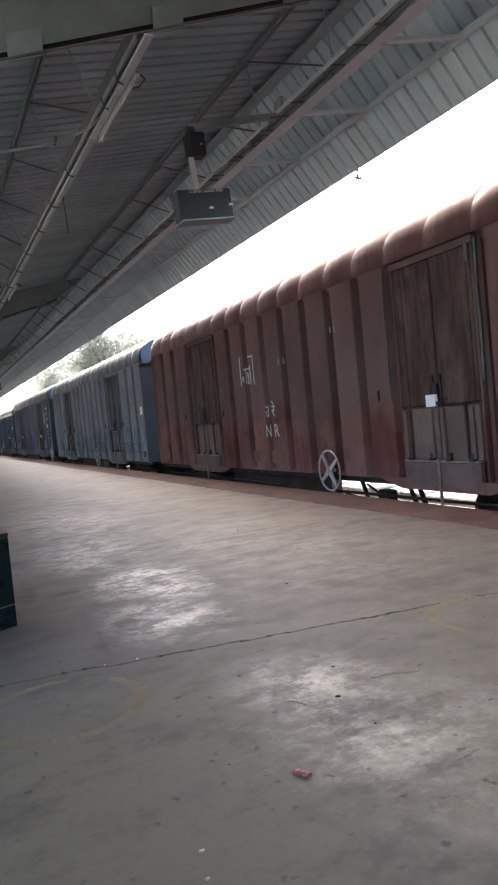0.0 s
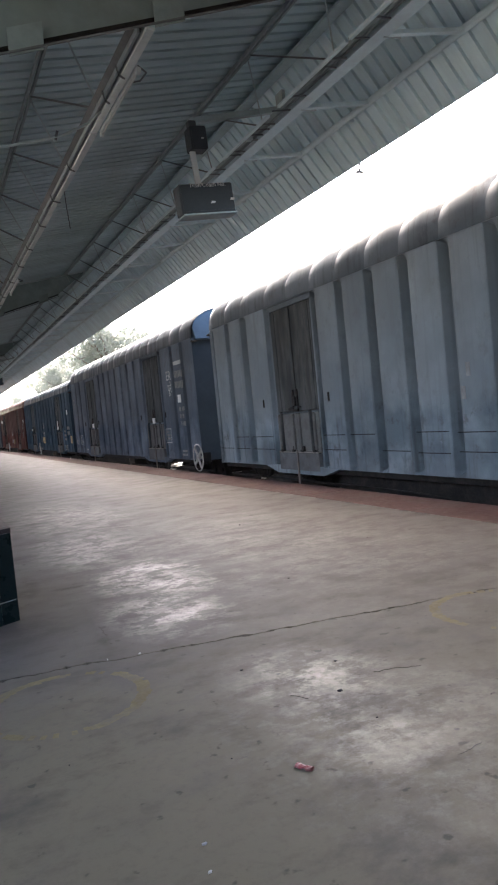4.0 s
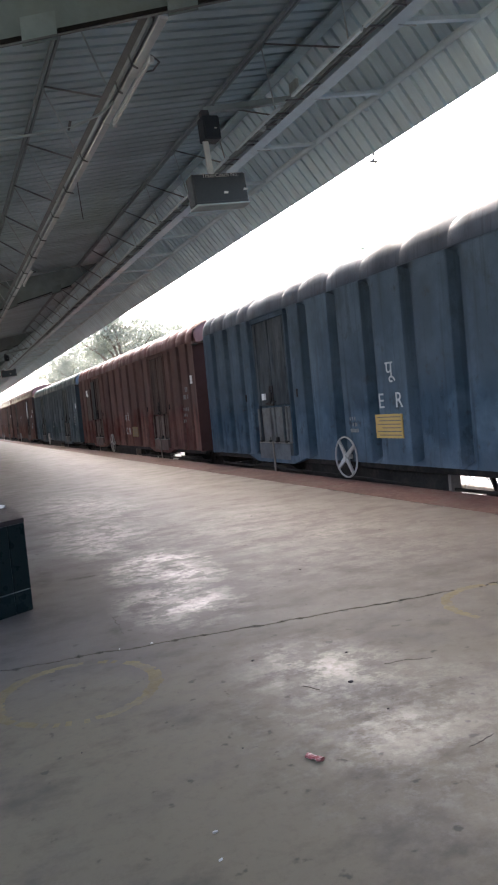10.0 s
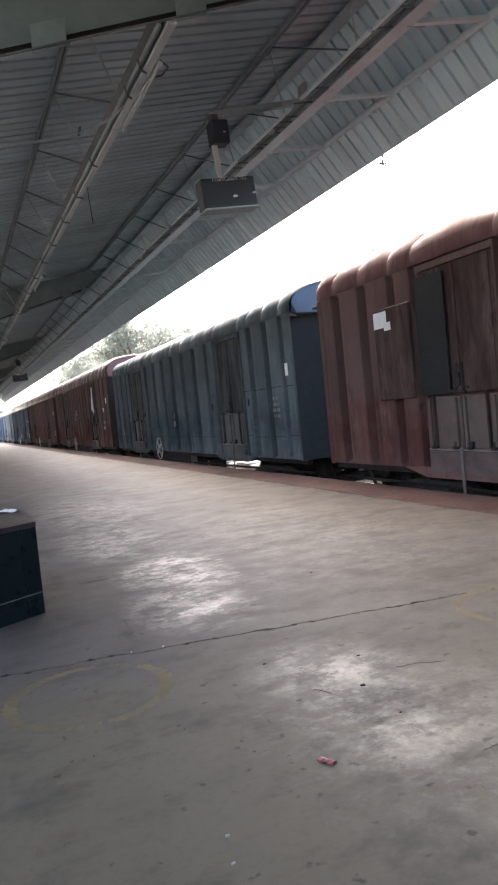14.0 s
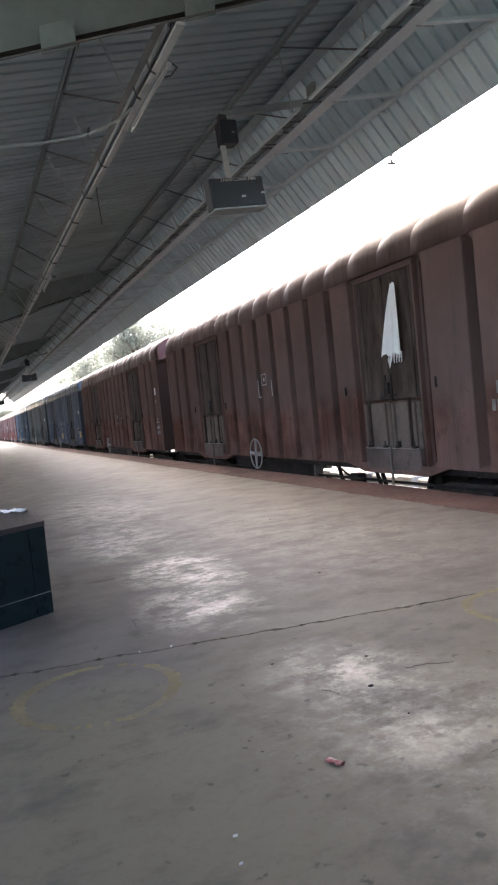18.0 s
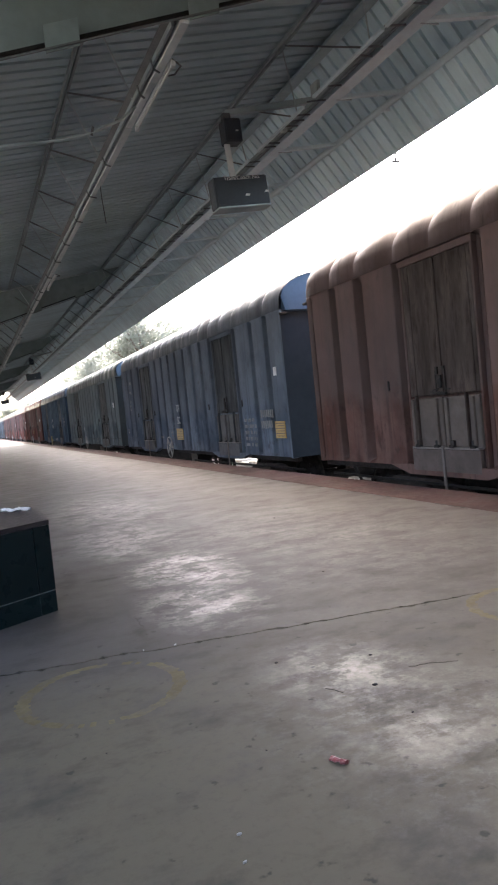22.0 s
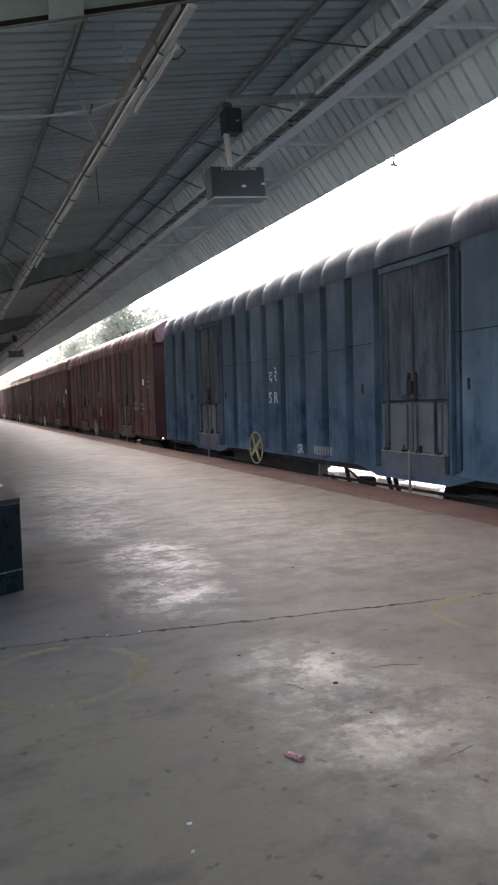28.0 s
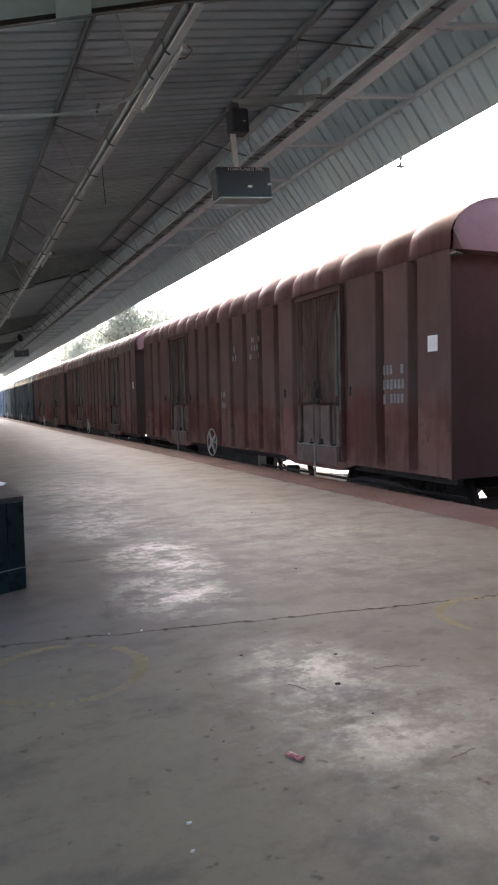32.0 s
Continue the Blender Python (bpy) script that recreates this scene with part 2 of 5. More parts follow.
def concrete_floor():
    """Trowelled concrete: polished places with painted sheen, dark stains and smears, fine pits."""
    m, nt, bsdf = shader("platform_concrete")
    v = coords(nt)
    drag = coords(nt, (0.8, 1.0, 1.0))
    broad, mid, fine, pit = noise_of(nt, v, 0.45, 5, 0.6), noise_of(nt, drag, 1.9, 7, 0.62), noise_of(nt, v, 26.0, 6, 0.7), noise_of(nt, v, 90.0, 3)
    col = mix(nt, ramp(nt, broad, 0.36, 0.66), (0.060, 0.0545, 0.0510), (0.092, 0.085, 0.0805))
    col = mix(nt, ramp(nt, mid, 0.45, 0.68, 0.0, 0.52), col, (0.060, 0.056, 0.048))
    # where feet have polished the cement skin; the sky's sheen is painted in pale
    patch, ragged = noise_of(nt, v, 2.3, 8, 0.68), noise_of(nt, drag, 6.5, 9, 0.72)
    worn = None
    for cx, cy, rx, ry, k in WORN_SHEEN:
        one = times(nt, spot(nt, cx, cy, rx, ry), k)
        worn = one if worn is None else larger(nt, worn, one)
    worn = times(nt, worn, ramp(nt, patch, 0.36, 0.57, 0.2, 1.0))
    worn = times(nt, worn, ramp(nt, ragged, 0.46, 0.52, 0.25, 1.0))
    worn = times(nt, worn, ramp(nt, noise_of(nt, v, 17.0, 8, 0.75), 0.38, 0.60, 0.45, 1.0))
    col = mix(nt, times(nt, worn, 0.9), col, (0.46, 0.395, 0.35))
    for cx, cy, rx, ry, k in STAINED:
        col = mix(nt, times(nt, spot(nt, cx, cy, rx, ry), ramp(nt, ragged, 0.40, 0.54, 0.0, k)), col, (0.030, 0.026, 0.023))
    # trodden olive-brown dirt with a ragged rim; its paleness paints in missing near light
    for cx, cy, rx, ry, k in ((0.75, 1.35, 1.15, 0.85, 0.95), (0.15, 2.3, 0.75, 1.0, 0.85), (2.0, 1.0, 0.9, 0.7, 0.7), (0.7, 2.6, 0.5, 0.7, 0.5), (1.3, 1.5, 2.8, 2.2, 0.75)):
        col = mix(nt, times(nt, spot(nt, cx, cy, rx, ry), ramp(nt, patch, 0.36, 0.52, 0.35 * k, k)), col, (0.122, 0.106, 0.076))
    # pale scuffs with sharp little edges round the trodden places
    rub = times(nt, spot(nt, 1.36, 2.15, 0.55, 0.85), ramp(nt, noise_of(nt, coords(nt, (0.9, 1.0, 1.0)), 12.0, 10, 0.78), 0.50, 0.60, 0.0, 0.4))
    col = mix(nt, rub, col, (0.215, 0.195, 0.172))
    # smears, drips and trodden dirt
    smear, drop = noise_of(nt, coords(nt, (0.7, 1.0, 1.0)), 3.4, 7, 0.66), noise_of(nt, v, 13.0, 3, 0.5)
    col = mix(nt, ramp(nt, smear, 0.52, 0.66, 0.0, 0.6), col, (0.054, 0.049, 0.042))
    col = mix(nt, ramp(nt, drop, 0.66, 0.71, 0.0, 0.75), col, (0.042, 0.038, 0.033))
    col = mix(nt, ramp(nt, fine, 0.50, 0.75, 0.0, 0.38), col, (0.062, 0.057, 0.048))
    nt.links.new(col, bsdf.inputs["Base Color"])
    sm = nt.nodes.new("ShaderNodeMath")
    sm.operation = "SUBTRACT"
    nt.links.new(ramp(nt, smear, 0.3, 0.7, 0.46, 0.60), sm.inputs[0])
    nt.links.new(times(nt, worn, 0.27), sm.inputs[1])
    nt.links.new(sm.outputs[0], bsdf.inputs["Roughness"])
    nt.links.new(ramp(nt, worn, 0.0, 1.0, 0.055, 0.36), bsdf.inputs["Specular IOR Level"])
    both = nt.nodes.new("ShaderNodeMath")
    both.operation = "MULTIPLY_ADD"
    both.inputs[1].default_value = 0.25
    nt.links.new(pit, both.inputs[0])
    nt.links.new(ragged, both.inputs[2])
    bump(nt, bsdf, both.outputs[0], 0.10, 0.005)
    return m


def leaf_surface():
    """Thin leaves that let light through."""
    m, nt, bsdf = shader("leaf")
    v = coords(nt, (1, 1, 1), 40.0)
    col = mix(nt, noise_of(nt, v, 0.8, 4), (0.085, 0.10, 0.075), (0.135, 0.15, 0.115))
    nt.links.new(col, bsdf.inputs["Base Color"])
    bsdf.inputs["Roughness"].default_value = 0.45
    thin = nt.nodes.new("ShaderNodeBsdfTranslucent")
    thin.inputs["Color"].default_value = (0.175, 0.195, 0.17, 1)
    both = nt.nodes.new("ShaderNodeMixShader")
    both.inputs[0].default_value = 0.5
    nt.links.new(bsdf.outputs[0], both.inputs[1])
    nt.links.new(thin.outputs[0], both.inputs[2])
    nt.links.new(both.outputs[0], nt.nodes["Material Output"].inputs["Surface"])
    return m


MAT = {
    "concrete": concrete_floor(),
    "red_coping": plain("red_coping", (0.080, 0.043, 0.040), 0.8, vary=0.4, scale=3, gloss=0.1, dirt=(0.070, 0.055, 0.050), dirt_amount=0.8),
    "crack": plain("crack_grime", (0.074, 0.066, 0.057), 0.9),
    "joint": plain("joint_grime", (0.04, 0.035, 0.03), 0.9),
    "sheet": plain("roof_sheet", (0.48, 0.60, 0.615), 0.55, vary=0.22, scale=1.5, dirt=(0.26, 0.31, 0.312), dirt_amount=0.45, stretch=(0.5, 3, 1)),
    "valance": plain("valance_sheet", (0.68, 0.85, 0.895), 0.5, vary=0.15, scale=1.5, dirt=(0.46, 0.54, 0.56), dirt_amount=0.4, stretch=(1, 4, 0.4)),
    "steel": plain("painted_steel", (0.48, 0.555, 0.55), 0.55, vary=0.3, scale=3, dirt=(0.22, 0.20, 0.18), dirt_amount=0.5),
    "frame_steel": plain("frame_steel", (0.23, 0.285, 0.275), 0.55, vary=0.35, scale=3, dirt=(0.13, 0.145, 0.135), dirt_amount=0.5),
    "chord": plain("dim_steel", (0.31, 0.36, 0.36), 0.6, vary=0.3, scale=3, dirt=(0.17, 0.18, 0.175), dirt_amount=0.5),
    "chalk": plain("faded_white_paint", (0.46, 0.46, 0.45), 0.7, vary=0.35, scale=14, dirt=(0.2, 0.2, 0.2), dirt_amount=0.6),
    "casing": plain("white_casing", (0.66, 0.70, 0.68), 0.5, vary=0.2, scale=3, dirt=(0.32, 0.32, 0.30), dirt_amount=0.5),
    "strut_paint": plain("pale_strut_paint", (0.66, 0.79, 0.81), 0.5, vary=0.15, scale=4, dirt=(0.45, 0.47, 0.46), dirt_amount=0.4),
    "tube": plain("lamp_tube", (0.40, 0.41, 0.40), 0.4, vary=0.05),
    "rod": plain("dark_rod", (0.13, 0.135, 0.135), 0.6),
    "black": plain("black_casing", (0.035, 0.042, 0.05), 0.6, vary=0.2),
    "screen": plain("dark_screen", (0.028, 0.036, 0.045), 0.55, vary=0.15, relief=0.0),
    "white": plain("white_paint", (0.72, 0.71, 0.68), 0.6, vary=0.15, scale=8, dirt=(0.35, 0.33, 0.3), dirt_amount=0.45),
    "yellow": plain("yellow_plate", (0.46, 0.28, 0.075), 0.55, vary=0.2, dirt=(0.25, 0.18, 0.08)),
    "faded_yellow": plain("faded_yellow_paint", (0.158, 0.128, 0.072), 0.7, vary=0.3, scale=7, gloss=0.1, dirt=(0.108, 0.095, 0.080), dirt_amount=1.0),
    "dull_yellow": plain("grimy_yellow_plate", (0.23, 0.155, 0.065), 0.65, vary=0.3, scale=7, dirt=(0.14, 0.10, 0.055), dirt_amount=0.8, gloss=0.1),
    "tile": plain("black_glazed_tile", (0.008, 0.018, 0.019), 0.3, vary=0.35, scale=2, relief=0.02, gloss=0.14),
    "granite": plain("dark_granite_top", (0.046, 0.036, 0.035), 0.55, vary=0.4, scale=9, gloss=0.2),
    "mortar": plain("grey_mortar", (0.36, 0.40, 0.39), 0.9),
    "iron": plain("grimy_iron", (0.020, 0.017, 0.016), 0.8, vary=0.5, scale=5, dirt=(0.042, 0.033, 0.027), dirt_amount=0.6, gloss=0.15),
    "bogie": plain("dusty_cast_iron", (0.048, 0.040, 0.035), 0.85, vary=0.45, scale=5, dirt=(0.085, 0.068, 0.056), dirt_amount=0.6, gloss=0.1),
    "rail": plain("worn_rail", (0.32, 0.29, 0.27), 0.35, metal=0.7),
    "grey_iron": plain("light_grey_iron", (0.34, 0.325, 0.305), 0.6, vary=0.3, scale=8, dirt=(0.16, 0.13, 0.11), dirt_amount=0.6),
    "dusty": plain("dusty_flap", (0.155, 0.128, 0.110), 0.75, vary=0.35, scale=4, dirt=(0.07, 0.055, 0.048), dirt_amount=0.7),
    "door_dark": plain("blackened_ironwork", (0.040, 0.036, 0.034), 0.8, vary=0.4, scale=6, dirt=(0.075, 0.062, 0.054), dirt_amount=0.6, gloss=0.05),
    "dusty_sill": plain("dusty_sill", (0.19, 0.168, 0.15), 0.8, vary=0.35, scale=5, dirt=(0.10, 0.08, 0.07), dirt_amount=0.7),
    "teal": plain("teal_paint_stain", (0.046, 0.070, 0.069), 0.6, vary=0.5, scale=9, dirt=(0.06, 0.042, 0.04), dirt_amount=0.9),
    "paper": plain("pasted_paper", (0.78, 0.77, 0.74), 0.8, vary=0.12, scale=10),
    "near_black": plain("near_black_paint", (0.012, 0.011, 0.011), 0.9),
    "wrapper": plain("red_wrapper", (0.24, 0.035, 0.04), 0.35, vary=0.4, scale=30, dirt=(0.5, 0.42, 0.4), dirt_amount=0.7),
    "speck": plain("dark_litter", (0.035, 0.03, 0.028), 0.8),
    "plaster": plain("wall_plaster", (0.24, 0.23, 0.215), 0.8, vary=0.2, scale=1.0, dirt=(0.15, 0.14, 0.13), dirt_amount=0.5),
    "stone": plain("pale_stone_block", (0.30, 0.285, 0.265), 0.85, vary=0.4, scale=5, dirt=(0.12, 0.11, 0.10), dirt_amount=0.7, relief=0.5),
    "ballast": plain("ballast", (0.42, 0.40, 0.37), 0.9, vary=0.5, scale=10, relief=0.6),
    "earth": plain("ground_earth", (0.20, 0.17, 0.13), 0.95, vary=0.4, scale=0.4, dirt=(0.10, 0.12, 0.05), dirt_amount=0.8),
    "sleeper": plain("concrete_sleeper", (0.26, 0.25, 0.23), 0.85, vary=0.3),
    "bark": plain("bark", (0.10, 0.08, 0.06), 0.9, vary=0.4, scale=5, relief=0.6),
    "leaf": leaf_surface(),
}
PAINT = {
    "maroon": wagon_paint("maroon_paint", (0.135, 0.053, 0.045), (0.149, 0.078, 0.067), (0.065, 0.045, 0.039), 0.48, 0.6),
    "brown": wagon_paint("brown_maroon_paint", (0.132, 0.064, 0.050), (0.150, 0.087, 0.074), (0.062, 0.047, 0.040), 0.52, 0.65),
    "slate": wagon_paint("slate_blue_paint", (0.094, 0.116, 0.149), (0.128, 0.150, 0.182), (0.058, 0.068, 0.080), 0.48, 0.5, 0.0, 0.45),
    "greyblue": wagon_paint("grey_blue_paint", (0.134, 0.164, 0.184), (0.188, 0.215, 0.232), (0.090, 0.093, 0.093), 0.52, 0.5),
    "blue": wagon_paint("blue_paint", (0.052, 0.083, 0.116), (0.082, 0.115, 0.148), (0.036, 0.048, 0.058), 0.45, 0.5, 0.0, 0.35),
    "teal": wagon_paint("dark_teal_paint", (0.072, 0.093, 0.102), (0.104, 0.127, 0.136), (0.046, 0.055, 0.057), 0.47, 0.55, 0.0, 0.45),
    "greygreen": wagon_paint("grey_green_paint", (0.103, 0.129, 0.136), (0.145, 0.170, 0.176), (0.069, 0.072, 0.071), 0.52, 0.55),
}

# roofs: side paint halved to offset the open sky's light, plus faint pale dust
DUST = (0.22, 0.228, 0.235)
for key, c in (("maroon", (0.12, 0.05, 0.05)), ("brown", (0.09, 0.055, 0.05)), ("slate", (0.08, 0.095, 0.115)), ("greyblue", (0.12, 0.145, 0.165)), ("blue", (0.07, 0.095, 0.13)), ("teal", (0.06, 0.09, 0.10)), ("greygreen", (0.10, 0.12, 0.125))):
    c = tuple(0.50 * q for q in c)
    PAINT["roof_" + key] = wagon_paint("dimmed_roof_" + key, c, tuple(a * 0.95 + b * 0.03 for a, b in zip(c, DUST)), tuple(0.7 * a for a in c), 0.40, 0.35, 0.03, 0.0)


# ---- mesh helpers ----
class Mesh:
    """Collects vertices and faces of one part."""

    def __init__(self):
        self.v, self.f = [], []

    def add(self, verts, faces):
        n = len(self.v)
        self.v += [tuple(p) for p in verts]
        self.f += [tuple(i + n for i in q) for q in faces]
        return self

    def box(self, x0, x1, y0, y1, z0, z1, c=0.0, m=None):
        """A box with its long edges chamfered by c."""
        if c <= 0:
            vs = [(x, y, z) for z in (z0, z1) for x, y in ((x0, y0), (x1, y0), (x1, y1), (x0, y1))]
            fs = [(3, 2, 1, 0), (4, 5, 6, 7), (0, 1, 5, 4), (1, 2, 6, 5), (2, 3, 7, 6), (3, 0, 4, 7)]
        else:
            vs, rings = [], []
            for z, d in ((z0, c), (z0 + c, 0), (z1 - c, 0), (z1, c)):
                a0, a1, b0, b1 = x0 + d, x1 - d, y0 + d, y1 - d
                rings.append(len(vs))
                k = c if d == 0 else c * 0.4
                vs += [(a0 + k, b0, z), (a1 - k, b0, z), (a1, b0 + k, z), (a1, b1 - k, z), (a1 - k, b1, z), (a0 + k, b1, z), (a0, b1 - k, z), (a0, b0 + k, z)]
            fs = [tuple(range(7, -1, -1)), tuple(range(24, 32))]
            for r in range(3):
                fs += [(r * 8 + i, r * 8 + (i + 1) % 8, r * 8 + 8 + (i + 1) % 8, r * 8 + 8 + i) for i in range(8)]
        if m is not None:
            vs = [m @ Vector(p) for p in vs]
        return self.add(vs, fs)

    def bar(self, a, b, w, h=None, up=(0, 0, 1)):
        """A rectangular bar from a to b."""
        a, b, h = Vector(a), Vector(b), h or w
        d = (b - a).normalized()
        s = d.cross(Vector(up))
        s = s.normalized() if s.length > 1e-4 else Vector((1, 0, 0))
        u = s.cross(d).normalized()
        vs = [p + s * i * w / 2 + u * j * h / 2 for p in (a, b) for i, j in ((-1, -1), (1, -1), (1, 1), (-1, 1))]
        return self.add(vs, [(3, 2, 1, 0), (4, 5, 6, 7), (0, 1, 5, 4), (1, 2, 6, 5), (2, 3, 7, 6), (3, 0, 4, 7)])

    def tube(self, pts, r, seg=8, ends=True):
        """A round tube along points; r is one radius or one for each point."""
        pts = [Vector(p) for p in pts]
        rs = r if isinstance(r, (list, tuple)) else [r] * len(pts)
        vs = []
        for i, p in enumerate(pts):
            d = (pts[min(i + 1, len(pts) - 1)] - pts[max(i - 1, 0)]).normalized()
            s = d.cross(Vector((0, 0, 1)) if abs(d.z) < 0.9 else Vector((1, 0, 0))).normalized()
            u = s.cross(d)
            vs += [p + (s * math.cos(2 * math.pi * k / seg) + u * math.sin(2 * math.pi * k / seg)) * rs[i] for k in range(seg)]
        fs = [(i * seg + k, i * seg + (k + 1) % seg, (i + 1) * seg + (k + 1) % seg, (i + 1) * seg + k) for i in range(len(pts) - 1) for k in range(seg)]
        if ends:
            fs += [tuple(range(seg - 1, -1, -1)), tuple(range((len(pts) - 1) * seg, len(pts) * seg))]
        return self.add(vs, fs)

    def prism(self, outline, lo, hi, axis="z"):
        """An outline of (a, b) drawn out along an axis from lo to hi."""
        put = {"z": lambda a, b, c: (a, b, c), "x": lambda a, b, c: (c, a, b), "y": lambda a, b, c: (a, c, b)}[axis]
        n = len(outline)
        vs = [put(a, b, c) for c in (lo, hi) for a, b in outline]
        return self.add(vs, [tuple(range(n - 1, -1, -1)), tuple(range(n, 2 * n))] + [(i, (i + 1) % n, n + (i + 1) % n, n + i) for i in range(n)])

    def grid(self, rows, closed=False):
        """A sheet through rows of points."""
        n = len(rows[0])
        vs = [p for r in rows for p in r]
        return self.add(vs, [(i * n + k, i * n + (k + 1) % n, (i + 1) * n + (k + 1) % n, (i + 1) * n + k) for i in range(len(rows) - 1) for k in range(n if closed else n - 1)])

    def data(self, name, material, smooth=False):
        me = bpy.data.meshes.new(name)
        me.from_pydata(self.v, [], self.f)
        b = bmesh.new()
        b.from_mesh(me)
        bmesh.ops.recalc_face_normals(b, faces=b.faces)
        b.to_mesh(me)
        b.free()
        me.materials.append(material)
        if smooth:
            me.shade_smooth()
            me.set_sharp_from_angle(angle=radians(35))
        return me


def part(name, mesh, material, parent=None, label="", smooth=False, at=None):
    data = mesh if isinstance(mesh, bpy.types.Mesh) else mesh.data(name, material, smooth)
    ob = new(name, data)
    if parent is not None:
        ob.parent = parent
    if at is not None:
        ob.matrix_basis = at
    if label:
        ob["label"] = label
    return ob


def thing(name, label, category, group="", kind="", at=None):
    ob = new(name)
    ob.empty_display_size = 0.2
    if at is not None:
        ob.matrix_basis = at
    return tagged(ob, label, category, group, kind)


def lettering(name, words, size, material, parent, at, label=""):
    """Words in the built-in font as a thin mesh."""
    cu = bpy.data.curves.new(name, "FONT")
    cu.body, cu.size, cu.extrude, cu.align_x, cu.align_y, cu.resolution_u = words, size, 0.002, "CENTER", "CENTER", 3
    ob = bpy.data.objects.new(name, cu)
    scene.collection.objects.link(ob)
    bpy.context.view_layer.update()
    me = bpy.data.meshes.new_from_object(ob.evaluated_get(bpy.context.evaluated_depsgraph_get()))
    bpy.data.objects.remove(ob)
    me.materials.clear()
    me.materials.append(material)
    return part(name, me, material, parent, label, at=at)


# ---- ground, track and platform ----
def setting():
    ground = part("ground", Mesh().box(-900, 900, -400, 1600, -1.6, -1.12), MAT["earth"])
    tagged(ground, "bare brown earth with thin grass beside the railway", "ground", kind="structure")
    # platform: two pours of concrete that meet at a slanting joint, and a red strip along the edge
    yj = lambda x: 3.605 - 0.142 * x
    slabs = thing("platform", "worn grey concrete railway platform with scuffs and pale painted sheen", "platform", kind="structure")
    xs = np.linspace(-6.0, 4.36, 420)
    jag, w = 0.0, []
    for x in xs:
        jag = jag * 0.75 + random.uniform(-0.008, 0.008)
        w.append((float(x), yj(x) + jag, 0.0052 + 0.018 * random.random() ** 4))
    part("concrete_slab", Mesh().prism([(-6.0, -60.0), (4.36, -60.0)] + [(x, y - h) for x, y, h in reversed(w)], -0.2, 0.0), MAT["concrete"], slabs)
    part("concrete_slab", Mesh().prism([(x, y + h) for x, y, h in w] + [(4.36, 190.0), (-6.0, 190.0)], -0.2, 0.0), MAT["concrete"], slabs)
    part("joint_filling", Mesh().prism([(-6, yj(-6) - 0.06), (4.36, yj(4.36) - 0.06), (4.36, yj(4.36) + 0.06), (-6, yj(-6) + 0.06)], -0.19, -0.016), MAT["joint"], slabs, "dirt-filled expansion joint")
    part("platform_base", Mesh().box(-6.0, 4.98, -60, 190, -1.12, -0.2), MAT["stone"], slabs)
    coping = Mesh().box(4.363, 5.04, -2.0, 2.0, -0.2, 0.002, 0.008).data("coping_stone", MAT["red_coping"])
    for i in range(58):
        part("coping_stone", coping, None, slabs, "dull red edge coping" if i == 0 else "", at=pose(random.uniform(-0.006, 0.006), -58 + i * 4.008, 0))
    # thin broken seam between concrete and coping
    seam = Mesh()
    for y in np.arange(3.2, 40, 0.34):
        if random.random() < 0.5:
            seam.box(4.340 + random.uniform(-0.006, 0.006), 4.350 + random.uniform(0, 0.010), y, y + random.uniform(0.12, 0.33), 0.0, 0.003)
    tagged(part("edge_seam", seam, MAT["joint"]), "dark broken seam beside the platform's red coping", "seam", kind="structure")

    # track
    bed = part("ballast_bed", Mesh().prism([(5.08, -1.12), (5.08, -0.98), (8.35, -0.98), (8.35, -1.12)], -60, 400, "y"), MAT["ballast"])
    tagged(bed, "grey stone ballast under the track", "ballast", kind="structure")
    track = thing("track", "broad gauge railway track on concrete sleepers", "track", kind="structure")
    for dx in (-0.84, 0.84):
        x = TRACK_X + dx
        part("rail", Mesh().prism([(x - 0.07, -0.95), (x + 0.07, -0.95), (x + 0.07, -0.93), (x + 0.012, -0.91), (x + 0.012, -0.84), (x + 0.036, -0.83), (x + 0.036, -0.80),
                                   (x - 0.036, -0.80), (x - 0.036, -0.83), (x - 0.012, -0.84), (x - 0.012, -0.91), (x - 0.07, -0.93)], -60, 400, "y"), MAT["rail"], track)
    sl = Mesh().box(TRACK_X - 1.35, TRACK_X + 1.35, -0.12, 0.12, -1.1, -0.951, 0.03).data("sleeper", MAT["sleeper"])
    for i in range(90):
        part("sleeper", sl, None, track, at=pose(0, -8 + i * 0.65, 0))
    # low stone-edged walk across the track
    far = thing("far_platform", "low platform of pale stone blocks beyond the track", "platform", kind="structure")
    part("fill", Mesh().box(8.9, 16.0, -30, 190, -1.12, -0.66), MAT["stone"], far, "pale gravel surface")
    blocks = [Mesh().box(8.46, 8.90, -w / 2, w / 2, -1.12, -0.60 + dz, 0.03).data("stone_block", MAT["stone"]) for w, dz in ((0.62, 0), (0.5, 0.035), (0.74, -0.025))]
    part("pale_ledge", Mesh().box(8.28, 8.38, -30, 190, -0.80, -0.765, 0.006), MAT["white"], far, "pale painted ledge at the foot of the blocks")
    y = -4.0
    for i in range(110):
        k = random.randrange(3)
        w = (0.62, 0.5, 0.74)[k]
        part("stone_block", blocks[k], None, far, at=pose(random.uniform(-0.015, 0.015), y + w / 2, 0, 0, 0, random.uniform(-0.8, 0.8)))
        y += w + 0.03
    gravel = Mesh()
